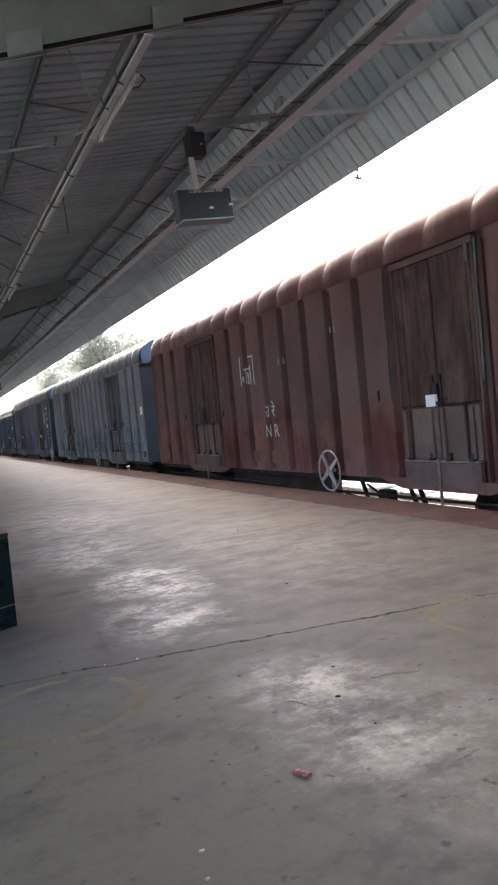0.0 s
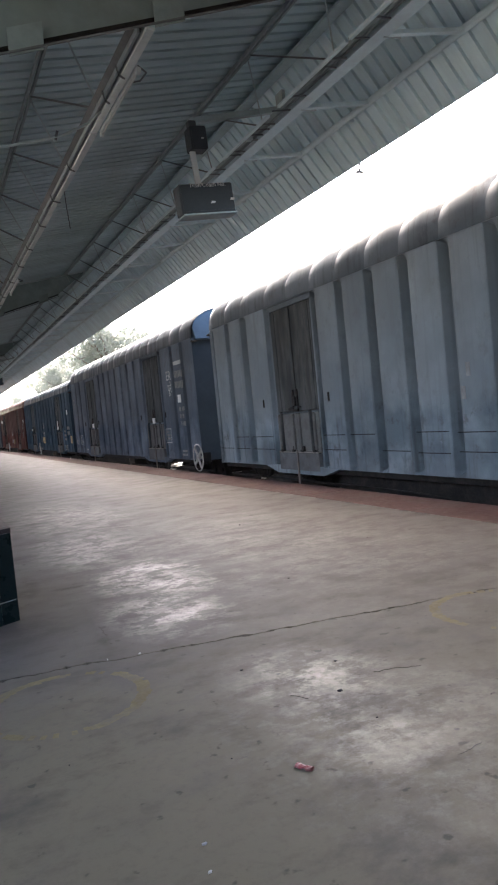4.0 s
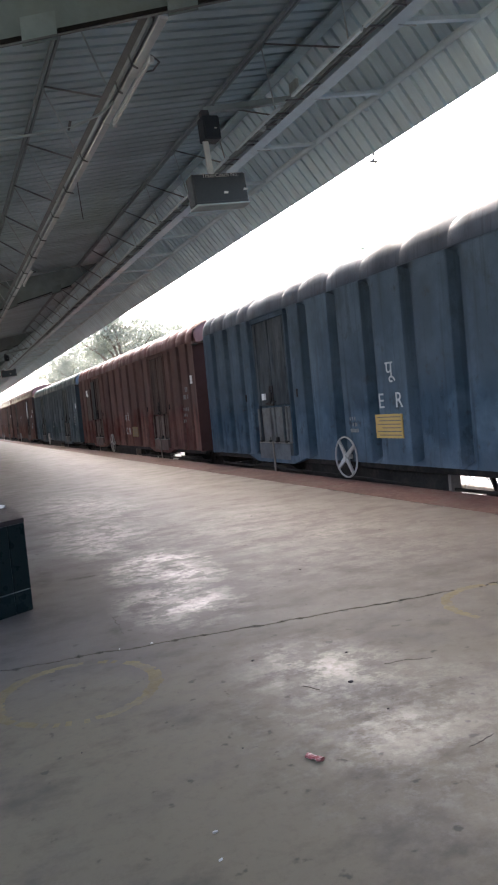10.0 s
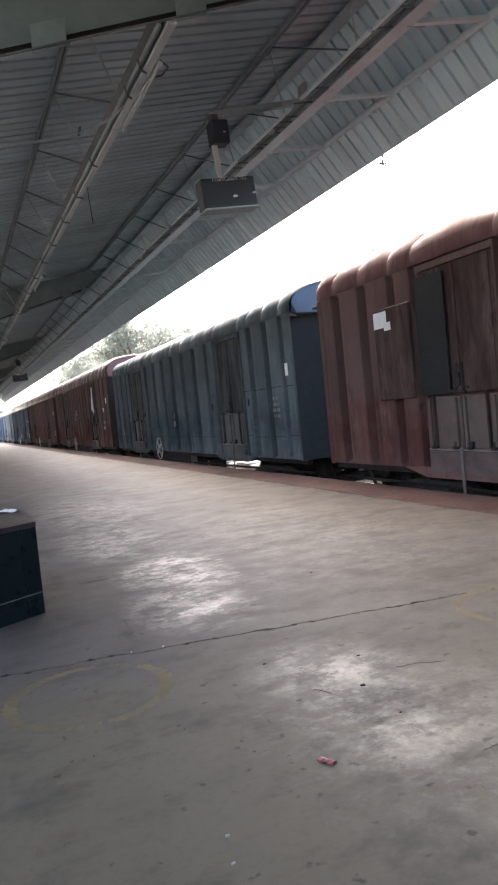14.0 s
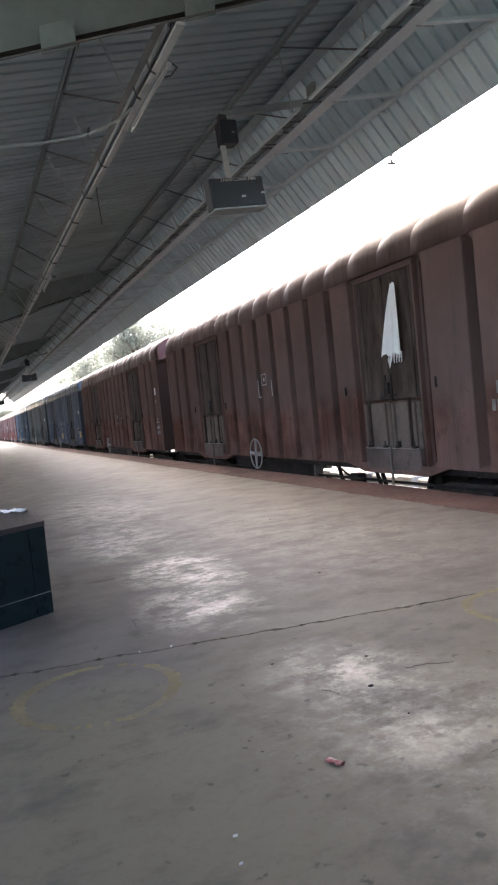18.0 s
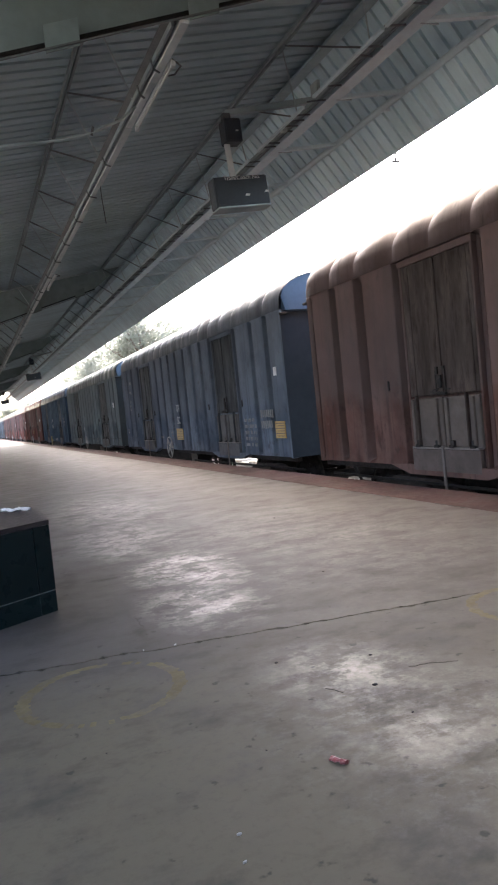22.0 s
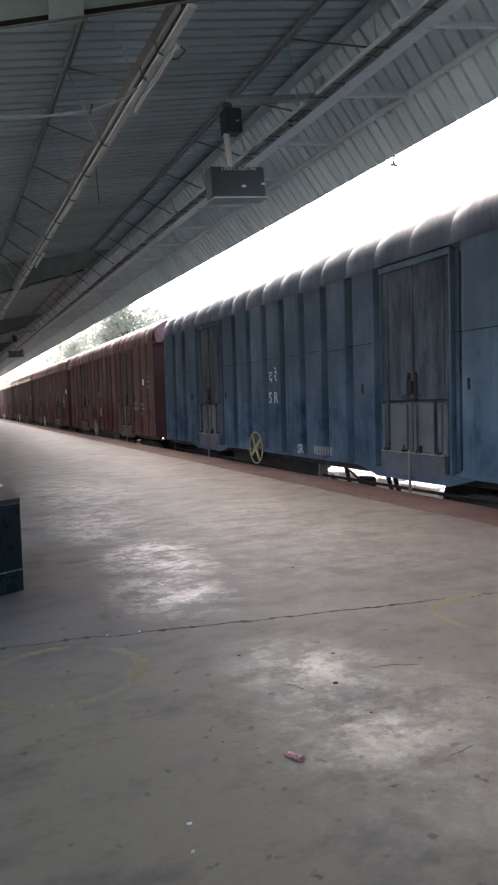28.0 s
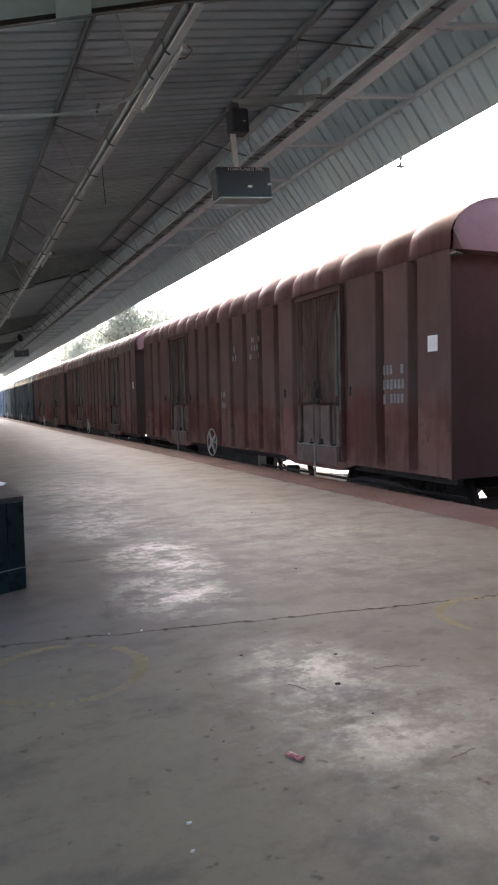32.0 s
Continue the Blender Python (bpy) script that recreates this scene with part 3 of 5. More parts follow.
    for i in range(2600):
        x, yy, s = random.uniform(8.95, 11.0), random.uniform(0, 45), random.uniform(0.015, 0.04)
        c = Vector((x, yy, -0.66 + s * 0.4))
        vs = [c + Vector(d) * s * random.uniform(0.7, 1.3) for d in ((1, 0, 0), (-1, 0, 0), (0, 1, 0), (0, -1, 0), (0, 0, 1), (0, 0, -0.6))]
        gravel.add(vs, [(0, 2, 4), (2, 1, 4), (1, 3, 4), (3, 0, 4), (2, 0, 5), (1, 2, 5), (3, 1, 5), (0, 3, 5)])
    tagged(part("gravel", gravel, MAT["stone"]), "loose pale gravel on the low far platform", "gravel", kind="stuff")


setting()
# unseen walls shape the light: high behind the camera and further along, low between
for y0, y1 in ((-60, -9.0), (8.0, 190)):
    tagged(part("wall_station", Mesh().box(-6.35, -6.03, y0, y1, -1.12, 4.25), MAT["plaster"]), "plain unseen wall added along the platform to block light", "wall", kind="structure")
tagged(part("wall_boundary", Mesh().box(-6.30, -6.08, -8.997, 7.997, -1.12, 1.7), MAT["plaster"]), "plain low unseen wall added to let some light over", "wall", kind="structure")


# ---- station canopy: two sheet slopes that drain to a valley, with steep valances ----
# The far slope and the stretch behind the camera are unseen, sized for light.
ROOF_END, ROOF_START, VALLEY = 73.0, -45.0, -0.24
FAR_EAVE = -4.4
roof_z = lambda x: 4.21 + 0.19 * x if x >= VALLEY else 4.21 + 0.06 * (2 * VALLEY - x)


def sheet(points, pitch, depth, y0, y1, normal, groove=0.22):
    """Ribbed sheet along y through two edge points, its ribs standing out along the normal."""
    m, rows, y = Mesh(), [], y0
    n = Vector(normal).normalized() * depth
    while y < y1:
        for dy, k in ((0.0, 0), (pitch * (0.94 - groove), 0), (pitch * (0.97 - groove), 1), (pitch * 0.97, 1)):
            rows.append([Vector((x, y + dy, z)) + n * k for x, z in points])
        y += pitch
    return m.grid(rows)


def canopy():
    for x0, x1, name in ((VALLEY, 4.04, "canopy_ceiling"), (FAR_EAVE, VALLEY, "canopy_ceiling")):
        ob = part(name, sheet([(x0, roof_z(x0)), (x1, roof_z(x1))], 0.172, 0.05, ROOF_START, ROOF_END, (0, 0, 1)), MAT["sheet"])
        tagged(ob, "dim grey ribbed steel sheets under the station canopy", "ceiling", kind="structure")
    ob = part("canopy_valance", sheet([(4.04, 4.98), (4.9, 3.9)], 0.18, 0.032, ROOF_START, ROOF_END, (1, 0, 0.6), 0.16), MAT["valance"])
    tagged(ob, "steep pale grey ribbed sheet valance along the canopy's edge", "valance", kind="structure")
    tagged(part("ridge_flashing", Mesh().box(3.93, 4.06, ROOF_START, ROOF_END, 4.885, 4.915), MAT["sheet"]), "grey folded flashing where canopy roof and valance meet", "flashing", kind="structure")
    # cap added above the joint to keep light from leaking through
    tagged(part("eaves_cap", Mesh().prism([(3.86, 5.005), (4.02, 5.04), (4.16, 4.93), (4.19, 4.95), (4.03, 5.075), (3.86, 5.04)], ROOF_START, ROOF_END, "y"), MAT["sheet"]), "folded grey cap added to stop light leaking at the valance joint", "flashing", kind="structure")
    rail = thing("valance_rail", "pale steel pipe rail with short struts inside the valance", "rail", kind="structure")
    part("pipe", Mesh().tube([(4.585, y, 4.27) for y in (ROOF_START, 0, 20, 45, ROOF_END)], 0.038, 10), MAT["strut_paint"], rail, smooth=True)
    beam = Mesh()
    beam.box(3.745, 3.885, ROOF_START, ROOF_END, 4.185, 4.197).box(3.810, 3.820, ROOF_START, ROOF_END, 4.197, 4.30).box(3.745, 3.885, ROOF_START, ROOF_END, 4.30, 4.312)
    part("eaves_beam", beam, MAT["strut_paint"], rail)
    strut = Mesh().bar((3.88, 0.03, 4.20), (4.56, -0.09, 4.25), 0.05, 0.035).data("strut", MAT["strut_paint"])
    gusset = Mesh().prism([(3.84, 4.178), (4.02, 4.19), (3.98, 4.25), (3.86, 4.29)], -0.006, 0.006, "y").data("gusset", MAT["steel"])
    clamp = Mesh().box(4.575, 4.635, -0.012, 0.012, 4.215, 4.26).data("clamp", MAT["strut_paint"])
    for i in range(55):
        y = -6.67 + i * 1.452
        part("strut", strut, None, rail, at=pose(0, y, 0))
        part("gusset", gusset, None, rail, at=pose(0, y + 0.06, 0))
        if i % 2:
            part("clamp", clamp, None, rail, at=pose(0, y + 0.3, 0))

    # longitudinal lattice girders
    def girder(label, top, bottom, pitch, y0, phase, r=0.0085, mat="rod"):
        g = thing("lattice_girder", label, "girder", "lattice girders", "structure")
        for c, (x, z) in (("top_chord", top), ("bottom_chord", bottom)):
            m = Mesh()
            for dx in (-0.03, 0.01):
                m.box(x + dx, x + dx + 0.02, y0, ROOF_END, z - 0.022, z + 0.022)
            part(c, m, MAT["chord"], g)
        reach = pitch * 0.775
        long_rod = Mesh().tube([(top[0], reach, top[1]), (bottom[0], 0, bottom[1])], r * 1.25, 6).data("lattice_rod", MAT[mat])
        back_rod = Mesh().tube([(top[0], reach - pitch, top[1]), (bottom[0], 0, bottom[1])], r, 6).data("lattice_rod", MAT["steel"])
        plate_mesh = Mesh().bar((top[0], reach - 0.07, top[1] - 0.03), (top[0], reach + 0.07, top[1] - 0.03), 0.012, 0.06).data("node_plate", MAT["chord"])
        y = y0 + phase
        while y < ROOF_END - pitch:
            part("lattice_rod", long_rod, None, g, at=pose(0, y, 0))
            part("lattice_rod", back_rod, None, g, at=pose(0, y, 0))
            if y < 30:
                part("node_plate", plate_mesh, None, g, at=pose(0, y, 0))
            y += pitch
        return g

    a = girder("grey lattice girder with a white cable casing beneath it", (1.245, 4.40), (1.62, 3.82), 1.5, 4.75, 1.27)
    part("web_plate", Mesh().bar((1.60, 4.75, 3.86), (1.60, ROOF_END, 3.86), 0.10, 0.02, up=(0.6, 0, 0.8)), MAT["rod"], a)
    y = 4.66
    while y < 60:
        n = random.choice((1.15, 1.35, 0.9, 1.6))
        part("cable_casing", Mesh().box(1.628, 1.684 + random.uniform(-0.006, 0.006), y, y + n - 0.02, 3.782 + random.uniform(-0.006, 0.004), 3.800, 0.003), MAT["casing"], a)
        for q in (random.uniform(0.15, 0.75),):
            part("cable_hook", Mesh().bar((1.57, y + n * q - 0.05, 3.83), (1.606, y + n * q, 3.778), 0.012).bar((1.606, y + n * q, 3.774), (random.uniform(1.64, 1.70), y + n * q + 0.04, 3.774), 0.012), MAT["rod"], a)
        y += n
    girder("grey lattice girder beside the canopy's eaves", (3.405, 4.81), (3.70, 4.24), 1.5, -6.9, 0.45, 0.0075, "rod")
    # bright cable tray over the eaves girder
    tray = thing("cable_tray", "pale perforated cable tray hung under the canopy", "cable tray")
    for i in range(46):
        part("tray_length", Mesh().box(3.516, 3.546, 0.6 + i * 1.5, 0.6 + i * 1.5 + random.uniform(1.2, 1.49), 4.14, 4.165), MAT["strut_paint"], tray)
        if i % 2 == 0:
            part("tray_bracket", Mesh().box(3.575, 3.63, 1.2 + i * 1.5, 1.27 + i * 1.5, 4.15, 4.20), MAT["steel"], tray)

    y = 1.0
    while y < 26:
        part("tray_rung", Mesh().bar((3.535, y, 4.17), (3.74, y + random.uniform(-0.02, 0.05), 4.195), 0.016, 0.012), MAT["rod"], tray)
        y += random.choice((0.14, 0.34, 0.5, 0.62))

    # cross frames on columns
    for i in range(6):
        y = 4.72 + 12.6 * i
        f = thing("cross_frame", "grey steel cross frame of the canopy on its column", "frame", "canopy frames", "structure")
        lo = lambda x: 3.352 + 0.313 * x
        web = Mesh().prism([(VALLEY, lo(VALLEY)), (3.2, lo(3.2)), (3.9, 4.90), (VALLEY, 4.14)], y - 0.008, y + 0.008, "y")
        part("web", web, MAT["frame_steel"], f)
        # black bar along the lower edge paints in the dark slot below the web
        part("lower_flange", Mesh().bar((VALLEY, y, lo(VALLEY) - 0.011), (3.2, y, lo(3.2) - 0.011), 0.06, 0.022), MAT["iron"], f)
        part("upper_flange", Mesh().bar((VALLEY, y, 4.10), (3.95, y, 4.9), 0.14, 0.02), MAT["steel"], f)
        part("far_arm", Mesh().bar((VALLEY, y, 4.0), (FAR_EAVE + 0.1, y, 4.4), 0.10, 0.16), MAT["steel"], f)
        for x in (0.83, 1.81, 2.84):
            m = Mesh().prism([(x - 0.11, lo(x - 0.11) - 0.075), (x + 0.11, lo(x + 0.11) - 0.075), (x + 0.11, lo(x + 0.11) + 0.10), (x - 0.11, lo(x - 0.11) + 0.10)], y - 0.052, y - 0.042, "y")
            part("gusset_plate", m, MAT["frame_steel"], f)
        part("edge_angle", Mesh().bar((VALLEY, y - 0.06, lo(VALLEY) - 0.055), (3.2, y - 0.06, lo(3.2) - 0.055), 0.012, 0.012), MAT["rod"], f)
        c = Mesh().box(VALLEY - 0.11, VALLEY + 0.11, y + 0.09, y + 0.104, 0, 4.0).box(VALLEY - 0.11, VALLEY + 0.11, y + 0.296, y + 0.31, 0, 4.0).box(VALLEY - 0.006, VALLEY + 0.006, y + 0.104, y + 0.296, 0, 4.12)
        part("column", c, MAT["steel"], f)
        part("column_cap", Mesh().box(VALLEY - 0.14, VALLEY + 0.14, y - 0.02, y + 0.33, 4.0, 4.02), MAT["steel"], f)
    # gutter in the valley
    tagged(part("valley_gutter", Mesh().box(VALLEY - 0.16, VALLEY + 0.16, ROOF_START, ROOF_END, 4.02, 4.13), MAT["steel"]), "grey steel gutter in the canopy's valley", "gutter", kind="structure")


canopy()


def tube_light(at):
    t = thing("tube_light", "unlit white tube light on a batten under the girder", "tube light", "tube lights", at=at)
    part("batten", Mesh().box(-0.014, 0.012, -0.60, 0.60, 0.0, 0.025, 0.004), MAT["casing"], t)
    part("tube", Mesh().tube([(0, -0.58, -0.02), (0, 0.58, -0.02)], 0.011, 8), MAT["tube"], t)
    for s in (-1, 1):
        part("end_cap", Mesh().box(-0.016, 0.016, s * 0.60 - 0.02, s * 0.60 + 0.02, -0.038, 0.0), MAT["casing"], t)
    part("feed_wire", Mesh().tube([(0.0, -0.6, 0.02), (0.08, -0.55, 0.0), (0.09, -0.35, 0.03), (0.02, -0.25, 0.05)], 0.007, 6), MAT["rod"], t)
    return t


for ty in (5.78, 13.4, 22.0, 31.0, 42.0):
    tube_light(pose(1.715, ty, 3.775, 0, 0, 0))

conduit = thing("conduit", "white plastic conduit sagging under the canopy", "conduit")
part("pipe", Mesh().tube([(0.10, 6.05, 3.40), (0.49, 6.03, 3.415), (0.85, 6.01, 3.46), (1.24, 6.0, 3.55), (1.5, 6.0, 3.68), (1.62, 6.0, 3.785)], 0.012, 8), MAT["steel"], conduit, smooth=True)
part("clip", Mesh().bar((1.22, 6.0, 3.53), (1.24, 6.0, 3.60), 0.02), MAT["rod"], conduit)
wire = thing("hanging_wire", "thin dark loose wire end hanging from the canopy", "wire")
part("strand", Mesh().tube([(1.95, 9.4, 4.55), (1.96, 9.42, 4.1), (1.99, 9.45, 3.75)], 0.006, 5), MAT["rod"], wire)


def coach_sign(y, lettered):
    """Hanging coach indicator with a loudspeaker box above it."""
    tie = thing("hanger_bar", "pale steel tie bar across the canopy", "tie bar", "hanger bars", at=pose(0, y, 0))
    part("bar", Mesh().bar((2.93, 0, 4.335), (4.16, 0, 4.575), 0.07, 0.06), MAT["steel"], tie)
    part("end_plate", Mesh().box(4.06, 4.10, -0.08, 0.08, 4.42, 4.75), MAT["steel"], tie)
    s = thing("coach_indicator", "black hanging train and coach number board on a pale strap", "sign", "coach indicators", at=pose(3.015, y, 3.49, 0, -5, 0))
    part("housing", Mesh().box(-0.305, 0.325, -0.09, 0.09, -0.16, 0.16, 0.012), MAT["black"], s)
    part("screen", Mesh().box(-0.285, 0.305, -0.097, -0.091, -0.13, 0.115), MAT["screen"], s)
    part("lower_lip", Mesh().box(-0.305, 0.325, -0.13, 0.10, -0.18, -0.162, 0.004), MAT["steel"], s)
    # two small white patches on the screen
    for x, z in ((0.065, -0.045), (0.30, -0.02)):
        part("reflective_patch", Mesh().prism([(x - 0.03, z - 0.012), (x + 0.02, z - 0.014), (x + 0.03, z + 0.006), (x - 0.015, z + 0.012)], -0.1005, -0.0975, "y"), MAT["white"], s)
    if lettered:
        lettering("lettering", "Train/Coach No.", 0.062, MAT["white"], s, pose(0.03, -0.0985, 0.138, 90, 0, 0), "white painted words")
    else:
        part("letter_bar", Mesh().box(-0.17, 0.23, -0.1, -0.0975, 0.12, 0.155), MAT["white"], s)
    part("strap", Mesh().box(-0.065, 0.0, -0.012, 0.012, 0.165, 0.53, 0.004), MAT["casing"], s)
    b = thing("loudspeaker_box", "black box loudspeaker hanging from a tie bar", "loudspeaker", "loudspeakers", at=pose(2.985, y, 4.14, 0, -3, 0))
    part("cabinet", Mesh().box(-0.085, 0.105, -0.09, 0.09, -0.125, 0.125, 0.012), MAT["black"], b)
    part("grille", Mesh().box(-0.07, 0.09, -0.096, -0.091, -0.11, 0.10), MAT["screen"], b)
    part("bracket", Mesh().box(-0.07, 0.02, -0.04, 0.04, 0.13, 0.2, 0.008), MAT["rod"], b)
    part("maker_badge", Mesh().box(0.03, 0.06, -0.099, -0.0965, -0.02, -0.005), MAT["casing"], b)


for i, sy in enumerate((7.3, 33.3, 59.3)):
    coach_sign(sy, i == 0)


# ---- tiled seat round the column ----
def tiled_seat(cy):
    seat = thing("column_seat", "six-sided bench clad in glossy black tiles round a column", "bench", "column seats", at=pose(VALLEY, cy, 0))
    R, H = 0.752, 0.583
    corner = [(R * math.cos(radians(a)), R * math.sin(radians(a))) for a in range(30, 390, 60)]
    part("core", Mesh().prism([(x * 0.985, y * 0.985) for x, y in corner], 0, H - 0.03), MAT["mortar"], seat, "pale joints between the tiles")
    part("top_slab", Mesh().prism([(x * 1.004, y * 1.004) for x, y in corner], H - 0.03, H), MAT["granite"], seat, "dark stone top with a chipped edge")
    for k in range(6):
        a, b = Vector((*corner[k], 0)), Vector((*corner[(k + 1) % 6], 0))
        d = (b - a).normalized()
        out = Vector((d.y, -d.x, 0))
        L = (b - a).length
        for u0, u1 in ((0.0, 0.116), (0.122, 0.50), (0.506, L)):
            for z0, z1 in ((0.0, 0.132), (0.139, H - 0.032)):
                p, q = a + d * (L - u0), a + d * (L - u1)
                vs = [r - out * w + Vector((0, 0, z)) for w in (0.008, 0.0) for z in (z0, z1) for r in (p, q)]
                part("tile", Mesh().add(vs, [(0, 1, 3, 2), (4, 6, 7, 5), (0, 4, 5, 1), (2, 3, 7, 6), (0, 2, 6, 4), (1, 5, 7, 3)]), MAT["tile"], seat)
    return seat


for i in range(3):
    tiled_seat(5.03 + 12.6 * i)
rag = Mesh()
rows = [[(0.16 + 0.20 * u / 6 + 0.01 * math.sin(v * 2.1), 5.44 + 0.026 * v - 0.02 * u + 0.008 * math.sin(u * 1.7), 0.578 + 0.012 * (1 + math.sin(u * 2.3 + v * 1.9))) for u in range(7)] for v in range(7)]
rag.grid(rows)
tagged(part("paper_sheet", rag, MAT["paper"]), "crumpled white paper lying on the tiled bench", "paper")


# ---- marks and litter on the floor ----
def ring(cx, cy, r, seed):
    rng = random.Random(seed)
    m = Mesh()
    for k in range(90):
        a0, a1 = 2 * math.pi * k / 90, 2 * math.pi * (k + 1) / 90
        wear = 0.25 + 0.75 * abs(math.cos(a0 + 0.2 * seed)) ** 1.5 + rng.uniform(-0.3, 0.3)
        if wear < 0.3:
            continue
        w, o = 0.010 + 0.020 * min(1, wear), rng.uniform(-0.006, 0.006)
        m.add([(cx + (r + s) * math.cos(a), cy + (r + s) * math.sin(a), 0.0012) for a, s in ((a0, o - w), (a1, o - w), (a1, o + w), (a0, o + w))], [(0, 1, 2, 3)])
    tagged(part("floor_ring", m, MAT["faded_yellow"]), "worn yellow painted ring on the concrete floor", "floor marking", "floor rings", "structure")


# fine cracks and scrapes: two ends and a width in metres
CRACKS = [(1.44, 1.81, 1.56, 1.83, 0.002), (1.63, 2.57, 1.83, 2.50, 0.003), (1.11, 5.03, 1.26, 4.98, 0.012), (0.77, 5.28, 0.94, 5.30, 0.018), (0.78, 4.15, 0.79, 3.76, 0.006), (1.23, 2.57, 1.27, 2.49, 0.003)]


def crack(x0, y0, x1, y1, width, seed):
    rng = random.Random(seed)
    n, left, right, wander = 16, [], [], 0.0
    d = Vector((x1 - x0, y1 - y0))
    side = Vector((-d.y, d.x)).normalized()
    for k in range(n + 1):
        u = k / n
        wander = wander * 0.8 + rng.uniform(-1, 1) * d.length * 0.03
        h = width / 2 * rng.uniform(0.3, 1.0) * min(1.0, 4 * u + 0.1, 4 * (1 - u) + 0.1)
        p = Vector((x0, y0)) + d * u + side * wander
        left.append(tuple(p - side * h))
        right.append(tuple(p + side * h))
    m = Mesh().prism(left + right[::-1], 0.0, 0.0015)
    tagged(part("floor_crack", m, MAT["crack"]), "fine dark crack in the platform concrete", "crack", "floor cracks", "structure")


for k, c in enumerate(CRACKS):
    crack(*c, seed=k + 50)

ring(0.42, 3.1, 0.335, 2)
ring(2.655, 2.9, 0.335, 5)

wr = Mesh()
n, rows = 9, []
for i in range(n):
    u = i / (n - 1)
    w = 0.017 + 0.004 * math.sin(u * 9)
    rows.append([(-0.042 + 0.084 * u, w * math.cos(a) + 0.003 * math.sin(u * 14), 0.008 + (0.008 + 0.003 * math.sin(u * 17 + a * 2)) * math.sin(a)) for a in [2 * math.pi * k / 10 for k in range(10)]])
wr.grid(rows, closed=True)
wr.add([rows[0][k] for k in range(10)], [tuple(range(10))]).add([rows[-1][k] for k in range(10)], [tuple(range(9, -1, -1))])
wrapper = part("sweet_wrapper", wr, MAT["wrapper"], at=pose(0.99, 2.02, 0.0, 0, 0, -62) @ Matrix.Scale(0.72, 4))
tagged(wrapper, "crumpled red sweet wrapper on the concrete", "litter")

for k, (x, y, s) in enumerate([(1.41, 2.48, 0.02), (1.18, 2.95, 0.017), (1.57, 2.78, 0.012), (2.14, 4.33, 0.016), (0.82, 2.22, 0.008), (1.39, 2.19, 0.009), (2.84, 6.76, 0.02), (0.33, 2.51, 0.009), (1.85, 2.1, 0.008), (3.3, 5.1, 0.013)]):
    m = Mesh()
    rng = random.Random(k)
    s *= 0.6
    m.prism([(s * rng.uniform(0.5, 1.1) * math.cos(a), s * rng.uniform(0.3, 0.8) * math.sin(a)) for a in [i * math.pi / 4 for i in range(8)]], 0.0, s * 0.5)
    tagged(part("floor_crumb", m, MAT["speck"], at=pose(x, y, 0.0, 0, 0, rng.uniform(0, 180))), "small dark crumb of litter on the concrete", "litter", "crumbs")
for k, (x, y, s) in enumerate([(0.57, 1.82, 0.016), (0.54, 1.70, 0.013), (0.86, 3.5, 0.018), (0.70, 3.52, 0.01)]):
    s *= 0.5
    m = Mesh().prism([(s * math.cos(a) * (1 + 0.3 * math.sin(3 * a)), 0.5 * s * math.sin(a)) for a in [i * math.pi / 4 for i in range(8)]], 0.0, 0.004)
    tagged(part("paper_scrap", m, MAT["chalk"], at=pose(x, y, 0.0, 0, 0, 20 * k)), "tiny white paper scrap on the concrete", "litter", "paper scraps")


# ---- trees behind the train ----
def tree(seed, height, spread):
    rng = random.Random(seed)
    t = thing("tree", "tall leafy broad-crowned tree standing beyond the track", "tree", "trees")
    tr = Mesh()
    lean = rng.uniform(-0.05, 0.05)
    fork = height * 0.38
    tr.tube([(0, 0, -1.2), (lean * fork * 0.5, 0.1, fork * 0.5), (lean * fork, 0, fork)], [height * 0.035, height * 0.028, height * 0.022], 9)
    tips = []
    for k in range(9):
        a = 2 * math.pi * k / 9 + rng.uniform(-0.3, 0.3)
        r, z = spread * rng.uniform(0.35, 0.8), height * rng.uniform(0.55, 0.92)
        tip = Vector((r * math.cos(a), r * math.sin(a), z))
        mid = Vector((lean * fork, 0, fork)).lerp(tip, 0.5) + Vector((0, 0, height * 0.05))
        tr.tube([(lean * fork, 0, fork * 0.95), mid, tip], [height * 0.016, height * 0.010, height * 0.003], 6)
        tips += [tip, mid.lerp(tip, 0.4)]
        for j in range(3):
            q = mid.lerp(tip, rng.uniform(0.2, 0.8))
            e = q + Vector((rng.uniform(-1, 1), rng.uniform(-1, 1), rng.uniform(0.1, 0.8))) * spread * 0.28
            tr.tube([q, e], [height * 0.006, height * 0.002], 5)
            tips.append(e)
    part("trunk", tr, MAT["bark"], t)
    crown = Mesh()
    for c in tips:
        for s in range(3):
            o = c + Vector((rng.gauss(0, 1), rng.gauss(0, 1), rng.gauss(0, 0.7))) * spread * 0.12
            rad = spread * rng.uniform(0.10, 0.19)
            for k in range(95):
                d = Vector((rng.gauss(0, 1), rng.gauss(0, 1), rng.gauss(0, 0.8)))
                d = d.normalized() * rad * rng.random() ** 0.45
                p = o + d
                n = (d.normalized() + Vector((rng.uniform(-1, 1), rng.uniform(-1, 1), rng.uniform(0, 1)))).normalized()
                u = n.orthogonal().normalized() * rng.uniform(0.09, 0.17) * height / 12
                v = n.cross(u).normalized() * rng.uniform(0.05, 0.09) * height / 12
                crown.add([p - u, p + v, p + u * 1.1, p - v], [(0, 1, 2, 3)])
    part("crown", crown, MAT["leaf"], t)
    return t


